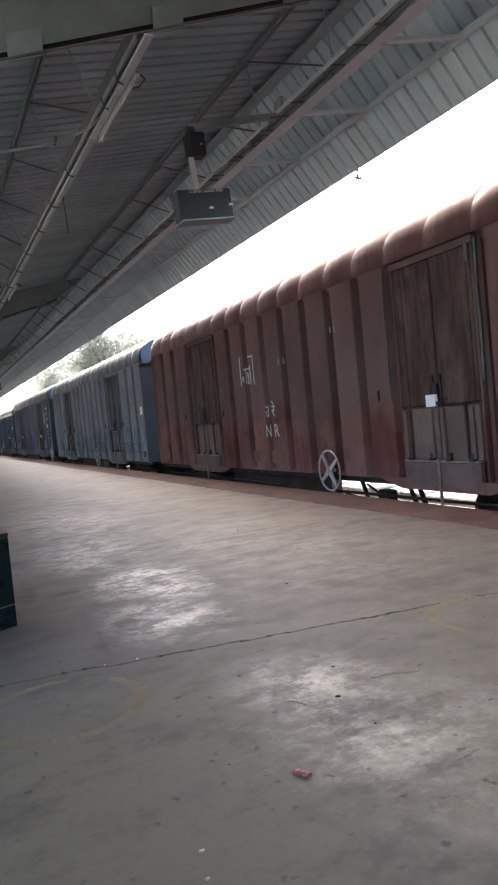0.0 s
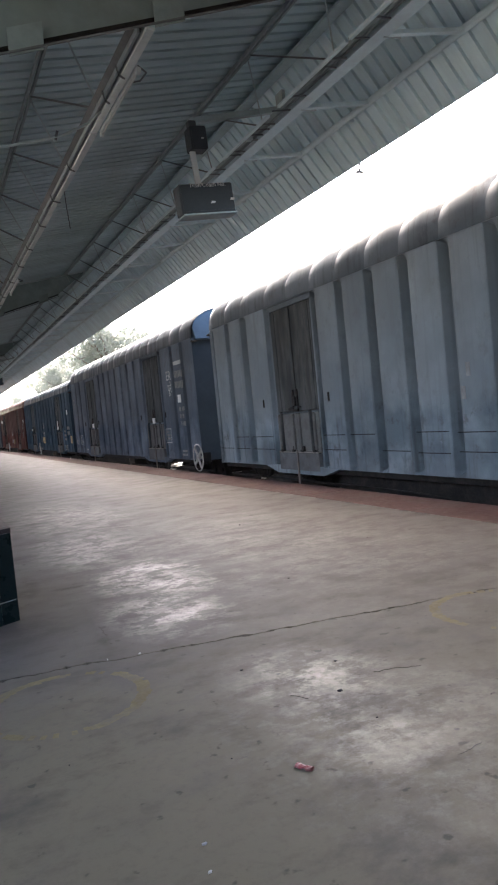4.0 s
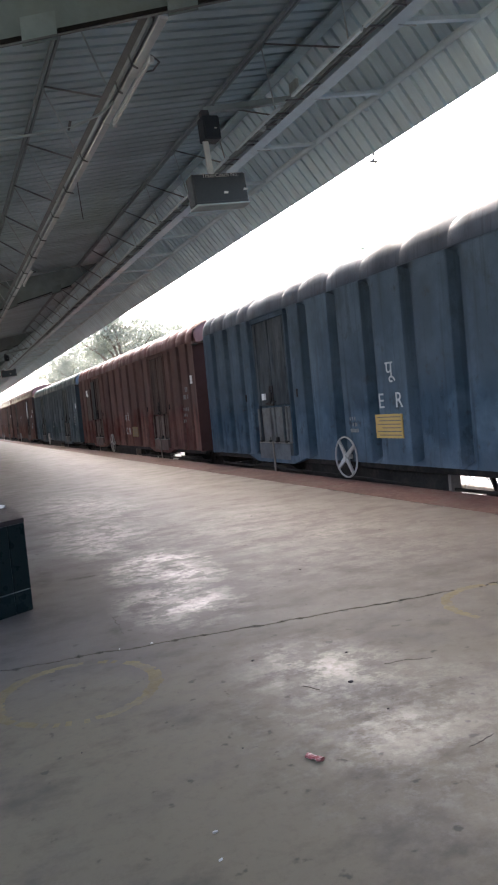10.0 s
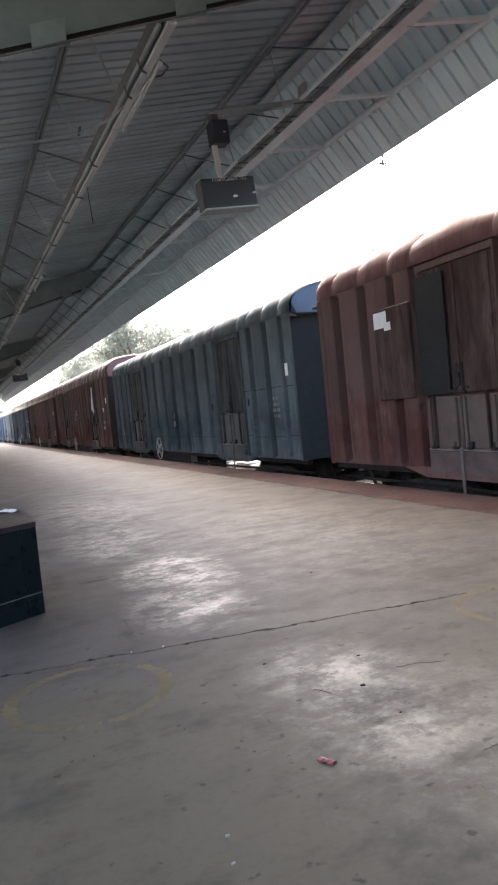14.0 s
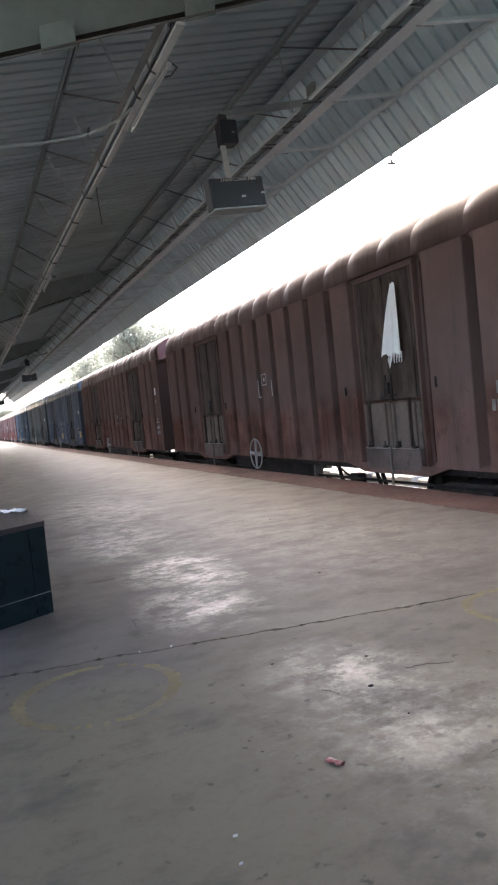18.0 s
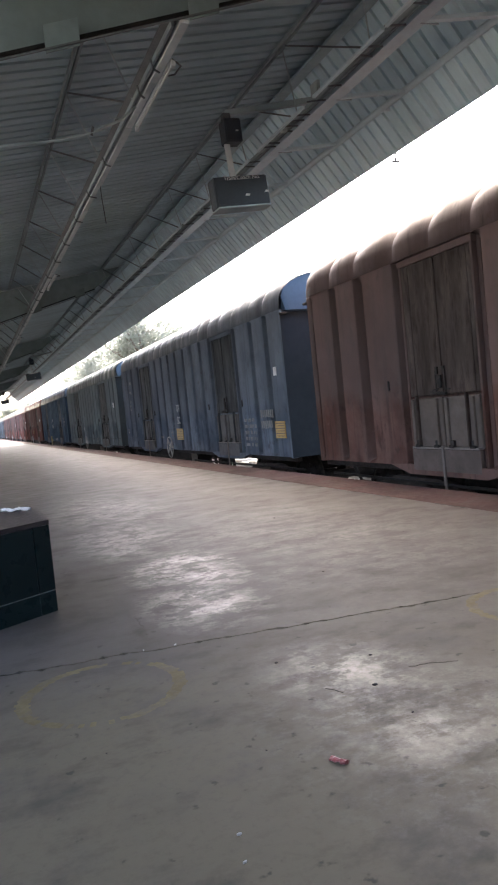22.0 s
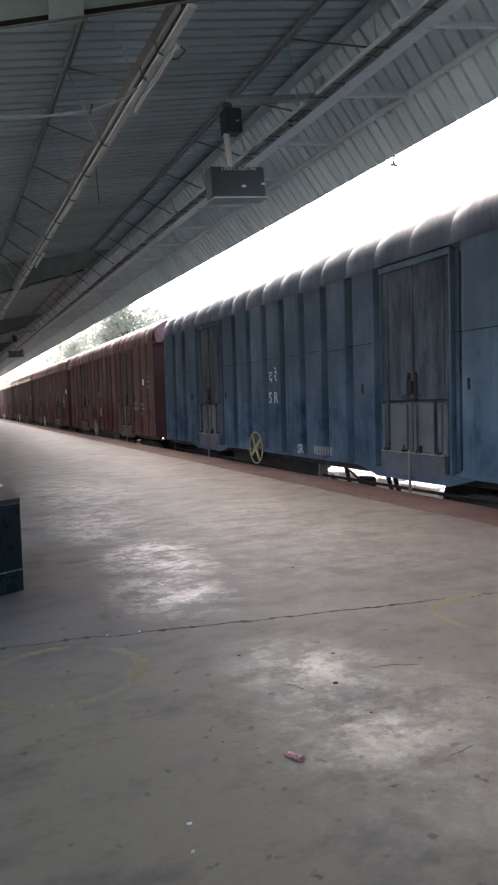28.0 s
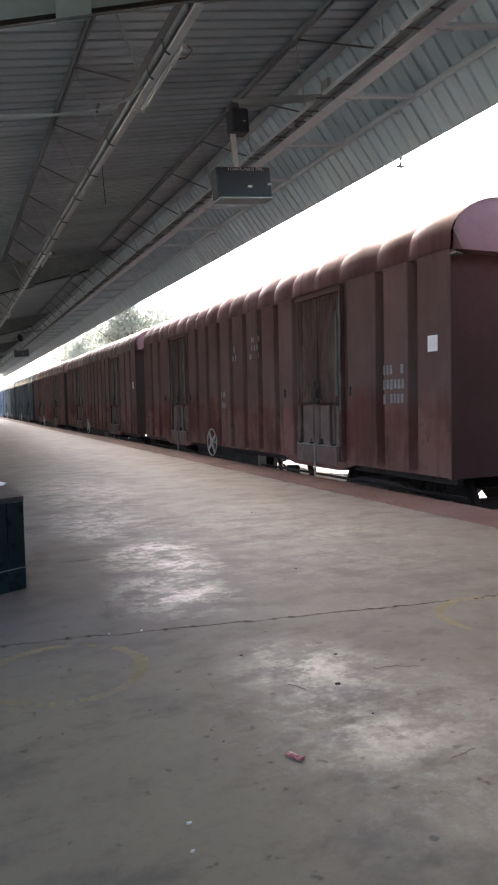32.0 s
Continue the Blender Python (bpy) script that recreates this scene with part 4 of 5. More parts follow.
trees = [tree(3, 16.2, 9.2), tree(8, 10.8, 4.4), tree(15, 15.5, 8.5)]
trees[0].matrix_basis = pose(22, 87, -1.1)
trees[1].matrix_basis = pose(20.5, 34.5, -1.1)
trees[2].matrix_basis = pose(26, 108, -1.1, 0, 0, 40)
for k, (x, y, z, r) in ((0, (26, 132, -1.1, 120)), (2, (27, 160, -1.1, 200)), (0, (33, 270, -1.1, 10)), (2, (34, 310, -1.1, 300)), (0, (32, 350, -1.1, 77)),
                        (2, (20, 380, -1.1, 30)), (0, (5, 400, -1.1, 30)), (2, (-20, 390, -1.1, 80))):
    copy_thing(trees[k], pose(x, y, z, 0, 0, r))

# overhead contact wire with one dropper clamp over the track
ohe = thing("contact_wire", "thin overhead contact wire with a small dropper clamp", "overhead wire")
part("wire", Mesh().tube([(TRACK_X, -60, 4.86), (TRACK_X, 9.65, 4.78), (TRACK_X, 400, 4.86)], 0.0022, 5), MAT["grey_iron"], ohe)
part("clamp", Mesh().box(TRACK_X - 0.065, TRACK_X + 0.065, 9.63, 9.68, 4.772, 4.797, 0.004), MAT["bogie"], ohe)
part("dropper", Mesh().tube([(TRACK_X, 9.65, 4.79), (TRACK_X - 0.01, 9.65, 4.86), (TRACK_X + 0.01, 9.65, 4.93)], [0.026, 0.012, 0.026], 7), MAT["bogie"], ohe)


# ---- goods wagons ----
HALF = 6.7
at_offset = lambda o: HALF - o          # metres from a wagon's leading-left end to its own y
RIBS = [0.0, 0.76, 1.46, 2.42, None, 3.9, 4.6, 5.3, 6.0, 6.7, 7.4, 8.1, 8.8, 9.5, None, 10.98, 11.94, 12.64, 13.4]
SPANS = [(a, b) for a, b in zip(RIBS, RIBS[1:]) if a is not None and b is not None]
DOORS = [(2.42, 3.9), (9.5, 10.98)]
# the lower kind of wagon is longer and has wider bays amidships
RIBS_LOW = [0.0, 0.45, 1.13, 1.83, 2.3, None, 3.7, 4.25, 5.12, 5.98, 6.85, 7.72, 8.58, 9.45, 10.0, None, 11.4, 11.87, 12.57, 13.25, 13.7]
SPANS_LOW = [(a, b) for a, b in zip(RIBS_LOW, RIBS_LOW[1:]) if a is not None and b is not None]
DOORS_LOW = [(2.3, 3.7), (10.0, 11.4)]
HALF_TALL, HALF_LOW = 6.7, 6.85
Z_LOW = 0.24
TALL, FLAT = (2.77, 3.465), (2.61, 3.165)      # eave and crown of the two kinds of wagon
Z_EAVE, Z_CROWN = TALL


def roof_profile(k, inset=0.0, n=18):
    """(x, z) points over the roof from eave to eave; k lowers it at the ends."""
    pts = []
    for i in range(n + 1):
        a = math.pi * i / n
        c, s = math.cos(a), math.sin(a)
        x = -math.copysign(abs(c) ** 0.60, c) * (1.6 - inset)
        pts.append((x, Z_EAVE + k * (Z_CROWN - Z_EAVE - inset) * abs(s) ** 0.62))
    return pts


def side_panel_mesh(w, mat):
    """Pressed side panel: a face that bends away slowly on one side and breaks off sharply on the other; both close at the foot."""
    m, hw = Mesh(), w / 2
    deep, bend = (0.165, 0.32 * w) if Z_EAVE == FLAT[0] else (0.165, 0.26 * w)
    across = [(-hw, deep), (-hw + 0.014, deep * 0.97), (-hw + 0.030, deep * 0.5), (-hw + 0.044, 0.012), (-hw + 0.056, 0.002), (-hw + 0.08, 0.0)]
    across += [(hw - bend * (1 - k / 8), deep * (k / 8) ** 1.7) for k in range(9)]
    rows = []
    for z, close in ((Z_LOW, 1.0), (Z_LOW + 0.02, 0.8), (Z_LOW + 0.045, 0.35), (Z_LOW + 0.07, 0.08), (Z_LOW + 0.10, 0.0), (1.5, 0.0), (Z_EAVE - 0.10, 0.0), (Z_EAVE - 0.04, 0.25), (Z_EAVE - 0.005, 0.9)):
        rows.append([(-1.60 + d * (1 - close), y, z) for y, d in across])
    m.grid(rows)
    m.grid([rows[0], [(-1.42, y, Z_LOW + 0.003) for y, d in across]])
    return m.data("side_panel", mat, smooth=True)


def roof_panel_mesh(w, mat):
    """One bay of the roof, sunk along its seams but flush at the eaves."""
    m, hw, n = Mesh(), w / 2, 22
    rows = []
    for u in (-1.0, -0.95, -0.88, -0.78, -0.64, -0.45, -0.2, 0.0, 0.2, 0.45, 0.64, 0.78, 0.88, 0.95, 1.0):
        sink = 0.046 * abs(u) ** 2.8
        row = []
        for i, (x, z) in enumerate(roof_profile(1.0, 0.0, n)):
            k = min(1.0, min(i, n - i) / 4.0)
            row.append((x * (1 - sink * k * 0.6), u * hw, z - sink * k))
        rows.append(row)
    return m.grid(rows).data("roof_panel", mat, smooth=True)


def hand_wheel_mesh():
    m = Mesh()
    R, pts = 0.275, []
    rows = []
    for k in range(28):
        a = 2 * math.pi * k / 28
        c = Vector((0, math.cos(a) * R, math.sin(a) * R))
        o = Vector((0, math.cos(a), math.sin(a)))
        rows.append([c + o * 0.0125 * math.cos(b) + Vector((0.0125 * math.sin(b), 0, 0)) for b in [2 * math.pi * j / 7 for j in range(7)]])
    rows.append(rows[0])
    m.grid(rows, closed=True)
    for k in range(4):
        a = math.pi * k / 2 + 0.95
        o, s = Vector((0, math.cos(a), math.sin(a))), Vector((0, -math.sin(a), math.cos(a)))
        vs = [Vector((x, 0, 0)) + o * r + s * w * sg for x in (-0.012, 0.012) for r, w in ((0.02, 0.034), (0.268, 0.019)) for sg in (-1, 1)]
        m.add(vs, [(0, 1, 3, 2), (4, 6, 7, 5), (0, 4, 5, 1), (2, 3, 7, 6), (0, 2, 6, 4), (1, 5, 7, 3)])
    m.tube([(-0.03, 0, 0), (0.20, 0, 0)], 0.032, 10)
    return m.data("hand_wheel", MAT["grey_iron"], smooth=True)


def wheelset_mesh():
    m = Mesh()
    prof = [(0.0, 0.10), (0.0, 0.40), (-0.03, 0.43), (-0.03, 0.52), (0.0, 0.53), (0.03, 0.50), (0.10, 0.495), (0.10, 0.44), (0.06, 0.40), (0.05, 0.12)]
    for s in (-1, 1):
        rows = []
        for k in range(29):
            a = 2 * math.pi * k / 28
            rows.append([(s * (0.79 + x), r * math.cos(a), r * math.sin(a)) for x, r in prof])
        m.grid(rows)
        for k in range(4):
            a = math.pi * k / 2 + 0.4
            m.tube([(s * 0.845, 0.27 * math.cos(a), 0.27 * math.sin(a)), (s * 0.87, 0.27 * math.cos(a), 0.27 * math.sin(a))], 0.05, 8)
    m.tube([(-1.05, 0, 0), (1.05, 0, 0)], 0.085, 12)
    return m.data("wheelset", MAT["iron"], smooth=True)


def bogie_mesh(s):
    """Cast side frame of a three-piece bogie, with spring nest and axle boxes."""
    m = Mesh()
    out = [(-1.25, -0.18), (-1.25, -0.42), (-0.85, -0.42), (-0.72, -0.28), (-0.45, -0.52), (0.45, -0.52), (0.72, -0.28), (0.85, -0.42), (1.25, -0.42), (1.25, -0.18), (0.95, -0.10), (0.5, 0.02), (-0.5, 0.02), (-0.95, -0.10)]
    m.prism(out, s * 1.10, s * 1.24, "x")
    for y in (-0.26, -0.09, 0.09, 0.26):
        m.tube([(s * 1.26, y, -0.44), (s * 1.26, y, -0.16)], 0.065, 9)
    for y in (-1.0, 1.0):
        m.box(s * 1.17 - 0.12, s * 1.17 + 0.12, y - 0.14, y + 0.14, -0.43, -0.19, 0.03)
    m.box(min(s * 1.02, s * 1.34), max(s * 1.02, s * 1.34), -0.36, 0.36, -0.15, -0.02, 0.02)
    return m.data("bogie_side_frame", MAT["bogie"])


SHARED = {"wheel": hand_wheel_mesh(), "wheelset": wheelset_mesh(), "bogie_near": bogie_mesh(-1), "bogie_far": bogie_mesh(1)}


def make_wagon(paint, hood, size):
    """One covered bogie wagon; its near side looks towards -x, its far end is at +y."""
    global Z_EAVE, Z_CROWN, HALF
    Z_EAVE, Z_CROWN = size
    low = size is FLAT
    HALF = HALF_LOW if low else HALF_TALL
    spans, doors, shift = (SPANS_LOW, DOORS_LOW, -0.36) if low else (SPANS, DOORS, 0.0)
    w = thing("goods_wagon", "", "goods wagon", "train wagons")
    mat = PAINT[paint]
    body = Mesh()
    rows = []
    for y, k in ((-HALF, 1), (HALF, 1)):
        pr = roof_profile(k, 0.27)
        rows.append([(-1.33, y, Z_LOW)] + [(x, y, z) for x, z in pr] + [(1.33, y, Z_LOW)])
    body.grid(rows)
    body.add(rows[0], [tuple(range(len(rows[0])))]).add(rows[-1], [tuple(range(len(rows[-1]) - 1, -1, -1))])
    body.add([(-1.49, -HALF, Z_LOW), (1.49, -HALF, Z_LOW), (1.49, HALF, Z_LOW), (-1.49, HALF, Z_LOW)], [(0, 1, 2, 3)])
    part("body", body, mat, w, smooth=True)
    side = {}
    for a, b in spans:
        k = round(b - a, 2)
        if k not in side:
            side[k] = side_panel_mesh(k, mat)
        part("side_panel", side[k], None, w, at=pose(0, at_offset((a + b) / 2), 0))
        part("far_side_panel", side[k], None, w, at=pose(0, at_offset((a + b) / 2), 0, 0, 0, 180))
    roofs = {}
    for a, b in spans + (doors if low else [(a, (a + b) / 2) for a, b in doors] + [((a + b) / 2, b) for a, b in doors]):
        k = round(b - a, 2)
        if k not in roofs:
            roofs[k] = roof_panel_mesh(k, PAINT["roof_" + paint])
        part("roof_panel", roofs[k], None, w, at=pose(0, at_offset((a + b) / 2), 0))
    for s in (-1, 1):
        # gable plate that flares out from the roof's end
        h = Mesh()
        pr = roof_profile(1.0, 0.05)
        top = [(x, s * (HALF - 0.02), z) for x, z in pr]
        lip = [(x, s * (HALF + 0.13), Z_EAVE - 0.035) for x, z in pr]
        h.grid([top, lip]).grid([lip, [(x, s * (HALF - 0.01), Z_EAVE - 0.055) for x, z in pr]])
        part("gable_plate", h, MAT[hood], w, "paler plate under the roof's end", smooth=True)
        y0, y1 = sorted((s * (HALF + 0.004), s * (HALF - (0.112 if s > 0 else 0.06))))
        for x in (-1.531, 1.531):
            part("corner_post", Mesh().box(x - 0.068, x + 0.068, y0, y1, Z_LOW - 0.02, Z_EAVE - 0.008, 0.012), mat, w)
        for x in (-1.565, 1.565):
            y0, y1 = sorted((s * (HALF + 0.005), s * (HALF + 0.125)))
            part("rain_lip", Mesh().box(x - 0.055, x + 0.055, y0, y1, Z_EAVE - 0.10, Z_EAVE - 0.062, 0.012), MAT["bogie"], w)
        y0, y1 = sorted((s * (HALF + 0.001), s * (HALF + 0.011)))
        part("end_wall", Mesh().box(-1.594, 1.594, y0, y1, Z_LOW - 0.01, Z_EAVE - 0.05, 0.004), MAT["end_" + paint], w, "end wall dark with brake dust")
        part("coupler", Mesh().box(-0.14, 0.14, min(s * HALF, s * (HALF + 0.50)), max(s * HALF, s * (HALF + 0.50)), -0.05, 0.13, 0.03).box(-0.19, 0.19, min(s * (HALF + 0.30), s * (HALF + 0.515)), max(s * (HALF + 0.30), s * (HALF + 0.515)), -0.10, 0.18, 0.04), MAT["iron"], w)
        part("air_hose", Mesh().tube([(-0.5, s * HALF, 0.05), (-0.52, s * (HALF + 0.2), -0.05), (-0.5, s * (HALF + 0.36), -0.28), (-0.45, s * (HALF + 0.5), -0.30)], 0.028, 7), MAT["iron"], w, smooth=True)
    # doors
    for a, b in doors:
        y0, y1 = at_offset(b), at_offset(a)
        yc, d = (y0 + y1) / 2, (y1 - y0) / 2
        part("door_recess", Mesh().box(-1.484, -1.42, y0 - 0.004, y1 + 0.004, 0.25, Z_EAVE - 0.006), mat, w)
        for y in (y0 + 0.05, y1 - 0.085):
            part("door_post", Mesh().box(-1.562, -1.485, y, y + 0.035, 0.20, Z_EAVE - 0.03, 0.008), mat, w)
        part("door_lintel", Mesh().box(-1.572, -1.485, y0 + 0.04, y1 - 0.04, Z_EAVE - 0.085, Z_EAVE - 0.004, 0.008), mat, w)
        for s in (-1, 1):
            c = yc + s * (d / 2 - 0.045)
            leaf = Mesh().box(-1.560, -1.485, c - d / 2 + 0.052, c + d / 2 - 0.052, 1.09, Z_EAVE - 0.088, 0.012)
            leaf.box(-1.576, -1.557, c - s * (d / 2 - 0.055) - 0.016, c - s * (d / 2 - 0.055) + 0.016, 1.10, Z_EAVE - 0.11, 0.004)
            leaf.box(-1.570, -1.557, c + s * 0.22 - 0.05, c + s * 0.22 + 0.05, 1.10, Z_EAVE - 0.11, 0.010)
            lf = part("door_leaf", leaf, MAT["door_" + paint], w)
            flap = Mesh().box(-1.576, -1.485, c - d / 2 + 0.058, c + d / 2 - 0.058, 0.48, 1.06, 0.01)
            for y in (c - 0.25, c + 0.21):
                flap.box(-1.612, -1.574, y, y + 0.04, 0.50, 1.05, 0.006)
            fl = part("lower_flap", flap, MAT["flap_" + paint], w, "dusty lower door flap")
            part("flap_rib", Mesh().box(-1.622, -1.574, c - 0.008 + s * 0.14, c + 0.014 + s * 0.14, 0.50, 1.10, 0.006), MAT["door_" + paint], fl)
            for y in (c - 0.2, c + 0.17):
                part("hinge", Mesh().tube([(-1.61, y - 0.04, 0.49), (-1.61, y + 0.04, 0.49)], 0.02, 7).box(-1.61, -1.57, y - 0.03, y + 0.03, 0.44, 0.56), MAT["door_dark"], fl)
            part("door_handle", Mesh().bar((-1.582, c - 0.24 * s, 1.11), (-1.582, c - 0.24 * s, 1.38), 0.014).bar((-1.582, c - 0.27 * s, 1.16), (-1.582, c - 0.16 * s, 1.15), 0.016).box(-1.588, -1.57, c - 0.26 * s - 0.02, c - 0.26 * s + 0.02, 1.33, 1.42), MAT["door_dark"], lf)
        part("door_sill", Mesh().prism([(y0 - 0.42, 0.245), (y0 + 0.02, 0.135), (y1 - 0.02, 0.135), (y1 + 0.42, 0.245), (y1 - 0.02, 0.262), (y0 + 0.02, 0.262)], -1.609, -1.50, "x"), mat, w)
        part("sill_plate", Mesh().box(-1.612, -1.55, y0 + 0.11, y1 - 0.11, 0.19, 0.455, 0.006), MAT["sill_" + paint], w, "dusty door sill plate")
        part("sill_ledge", Mesh().box(-1.618, -1.54, y0 + 0.12, y1 - 0.12, 0.458, 0.482, 0.004), MAT["dusty_sill"], w, "pale dust on the door's ledge")
        part("door_prop", Mesh().box(-1.635, -1.613, yc - 0.019, yc + 0.019, -0.06, 0.50, 0.004), MAT["dusty"], w)
        part("latch_box", Mesh().box(-1.615, -1.585, yc - 0.04, yc + 0.04, 1.17, 1.32, 0.008).bar((-1.62, yc - 0.14, 1.10), (-1.62, yc + 0.14, 1.13), 0.03), MAT["door_dark"], w)
        for o in (-d - 0.3, d + 0.3):
            part("door_hook", Mesh().bar((-1.612, yc + o, 1.20), (-1.612, yc + o, 1.32), 0.020).bar((-1.612, yc + o, 1.20), (-1.63, yc + o - 0.04, 1.22), 0.018), MAT["door_dark"], w)
    # underframe
    part("solebar", Mesh().box(-1.50, -1.42, -HALF, HALF, 0.15, Z_LOW, 0.01), MAT["iron"], w)
    part("centre_sill", Mesh().box(-0.25, 0.25, -HALF, HALF, 0.04, Z_LOW, 0.02), MAT["iron"], w)
    part("far_solebar", Mesh().box(1.42, 1.50, -HALF, HALF, 0.02, Z_LOW, 0.01), MAT["iron"], w)
    part("brake_housing", Mesh().prism([(at_offset(7.55 + shift), Z_LOW), (at_offset(7.55 + shift), -0.55), (at_offset(4.3 + shift), -0.55), (at_offset(3.9 + shift), -0.2), (at_offset(3.9 + shift), Z_LOW)], -1.36, -1.30, "x"), MAT["iron"], w)
    part("housing_edge", Mesh().box(-1.40, -1.26, at_offset(7.60 + shift), at_offset(7.55 + shift), -0.50, Z_LOW - 0.02), MAT["dusty"], w)
    part("brake_cylinder", Mesh().tube([(-0.7, at_offset(4.6), -0.12), (-0.7, at_offset(5.6), -0.12)], 0.19, 12), MAT["iron"], w, smooth=True)
    part("air_tank", Mesh().tube([(0.75, at_offset(7.9), -0.1), (0.75, at_offset(6.7), -0.1)], 0.2, 12), MAT["iron"], w, smooth=True)
    part("brake_rod", Mesh().tube([(-1.2, at_offset(7.6), -0.10), (-1.15, at_offset(8.6), -0.22), (-1.1, at_offset(10.1), -0.26)], 0.022, 6), MAT["iron"], w)
    for o, dx in ((8.05, 0.0), (8.9, 0.15), (9.3, 0.0)):
        y = at_offset(o + shift)
        part("brake_lever", Mesh().bar((-1.22 + dx, y, 0.16), (-1.22 + dx, y - 0.30, -0.48), 0.055, 0.03), MAT["iron"], w)
        part("brake_link", Mesh().bar((-1.22 + dx, y - 0.30, -0.46), (-1.22 + dx, y - 0.75, -0.40), 0.035), MAT["iron"], w)
    part("valve_box", Mesh().box(-1.28, -1.12, at_offset(8.75 + shift), at_offset(8.5 + shift), -0.34, 0.02, 0.02), MAT["iron"], w)
    part("brake_cable", Mesh().tube([(-1.36, at_offset(8.4 + shift), 0.10), (-1.36, at_offset(9.0 + shift), -0.14), (-1.36, at_offset(9.7 + shift), -0.22), (-1.36, at_offset(10.4 + shift), -0.16), (-1.36, at_offset(10.9 + shift), -0.10)], 0.018, 6), MAT["iron"], w, smooth=True)
    part("brake_pipe", Mesh().tube([(-1.38, HALF, 0.0), (-1.38, 2.0, -0.02), (-1.33, 0.0, -0.05), (-1.38, -2.4, -0.02), (-1.38, -HALF, 0.0)], 0.02, 6), MAT["iron"], w)
    for i, o in enumerate((2.0, 2 * HALF - 2.0)):
        y = at_offset(o)
        part("bogie_side_frame", SHARED["bogie_near"], None, w, at=pose(0, y, 0))
        part("bogie_side_frame", SHARED["bogie_far"], None, w, at=pose(0, y, 0))
        part("bolster", Mesh().box(-1.2, 1.2, y - 0.22, y + 0.22, -0.20, 0.06, 0.03), MAT["iron"], w)
        for dy in (-1.0, 1.0):
            part("wheelset", SHARED["wheelset"], None, w, at=pose(0, y + dy, -0.27))
    hub = part("hand_wheel", SHARED["wheel"], None, w, "light grey four-spoked brake hand wheel", at=pose(-1.69, at_offset(5.8 + shift), 0.31))
    part("wheel_bracket", Mesh().box(-1.60, -1.42, at_offset(5.8 + shift) - 0.05, at_offset(5.8 + shift) + 0.05, 0.20, 0.40, 0.01), MAT["iron"], w)
    return w


def blend(a, b, k):
    return tuple(x * (1 - k) + y * k for x, y in zip(a, b))


MAT["foot_dust"] = plain("pale_foot_dust", (0.150, 0.092, 0.062), 0.85, vary=0.35, scale=4, dirt=(0.120, 0.062, 0.048), dirt_amount=0.9, gloss=0.1)
BASE = {"maroon": (0.128, 0.064, 0.059), "brown": (0.102, 0.069, 0.061), "slate": (0.092, 0.113, 0.134), "greyblue": (0.141, 0.166, 0.182), "blue": (0.083, 0.118, 0.151), "teal": (0.070, 0.094, 0.103), "greygreen": (0.115, 0.131, 0.133)}
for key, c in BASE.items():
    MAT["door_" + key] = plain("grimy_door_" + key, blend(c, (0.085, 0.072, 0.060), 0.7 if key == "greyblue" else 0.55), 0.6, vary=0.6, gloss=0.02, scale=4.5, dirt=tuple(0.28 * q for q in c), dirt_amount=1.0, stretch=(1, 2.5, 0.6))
    # end walls: colour halved to paint in the shade between wagons
    MAT["end_" + key] = plain("shaded_end_" + key, tuple(0.5 * q for q in c), 0.8, vary=0.3, scale=1.5, dirt=tuple(0.36 * q for q in c), dirt_amount=0.6, gloss=0.1)
    MAT["sill_" + key] = plain("dusty_sill_" + key, blend(c, (0.17, 0.145, 0.125), 0.5), 0.8, gloss=0.05, vary=0.35, scale=4, dirt=(0.06, 0.052, 0.046), dirt_amount=0.7)
    MAT["flap_" + key] = plain("dusty_flap_" + key, blend(c, (0.18, 0.152, 0.128), 0.6), 0.8, gloss=0.05, vary=0.35, scale=3, dirt=(0.07, 0.06, 0.052), dirt_amount=0.6)

LOOK = {"maroon": "maroon", "brown": "brownish maroon", "slate": "slate blue", "greyblue": "pale grey-blue", "blue": "blue", "teal": "dark teal", "greygreen": "grey-green"}
ORDER = ["maroon", "greyblue", "slate", "blue", "maroon", "teal", "brown", "brown", "slate", "greygreen", "blue", "maroon", "maroon", "brown", "brown", "teal", "teal", "blue"]
HOODS = {"maroon": "hood_red", "brown": "hood_red", "slate": "hood_blue", "greyblue": "hood_blue", "blue": "hood_blue", "teal": "hood_blue", "greygreen": "hood_blue"}
MAT["hood_red"] = plain("hood_red_paint", (0.140, 0.078, 0.072), 0.6, gloss=0.05, vary=0.25, scale=3, dirt=(0.10, 0.05, 0.05))
MAT["hood_blue"] = plain("hood_blue_paint", (0.072, 0.104, 0.135), 0.6, gloss=0.05, vary=0.25, scale=3, dirt=(0.06, 0.08, 0.10))

EXTRA = {0: "with chalked marks and zone letters", 1: "with grimy brown doors", 2: "with number rows and pasted labels", 3: "with torn paper and yellow plate",
         4: "with one door leaf swung open", 5: "with white marks near its end", 6: "with a white scarf on its door", 7: "with a white mark near its end",
         8: "with zone letters and yellow plate", 9: "with rusty doors and white label", 10: "with smudged white writing", 11: "with faint numbers and white label",
         12: "with teal-streaked doors and numbers", 13: "with teal-streaked doors"}
wagons, built = [], {}
for i, key in enumerate(ORDER):
    size = FLAT if i in (3, 4, 5) else TALL
    if (key, size) in built:
        w = copy_thing(built[key, size], pose(TRACK_X, 0, 0))
    else:
        w = built[key, size] = make_wagon(key, HOODS[key], size)
    tagged(w, (LOOK[key] + " covered goods wagon " + EXTRA.get(i, "with ribbed sides and dusty doors")))
    wagons.append(w)

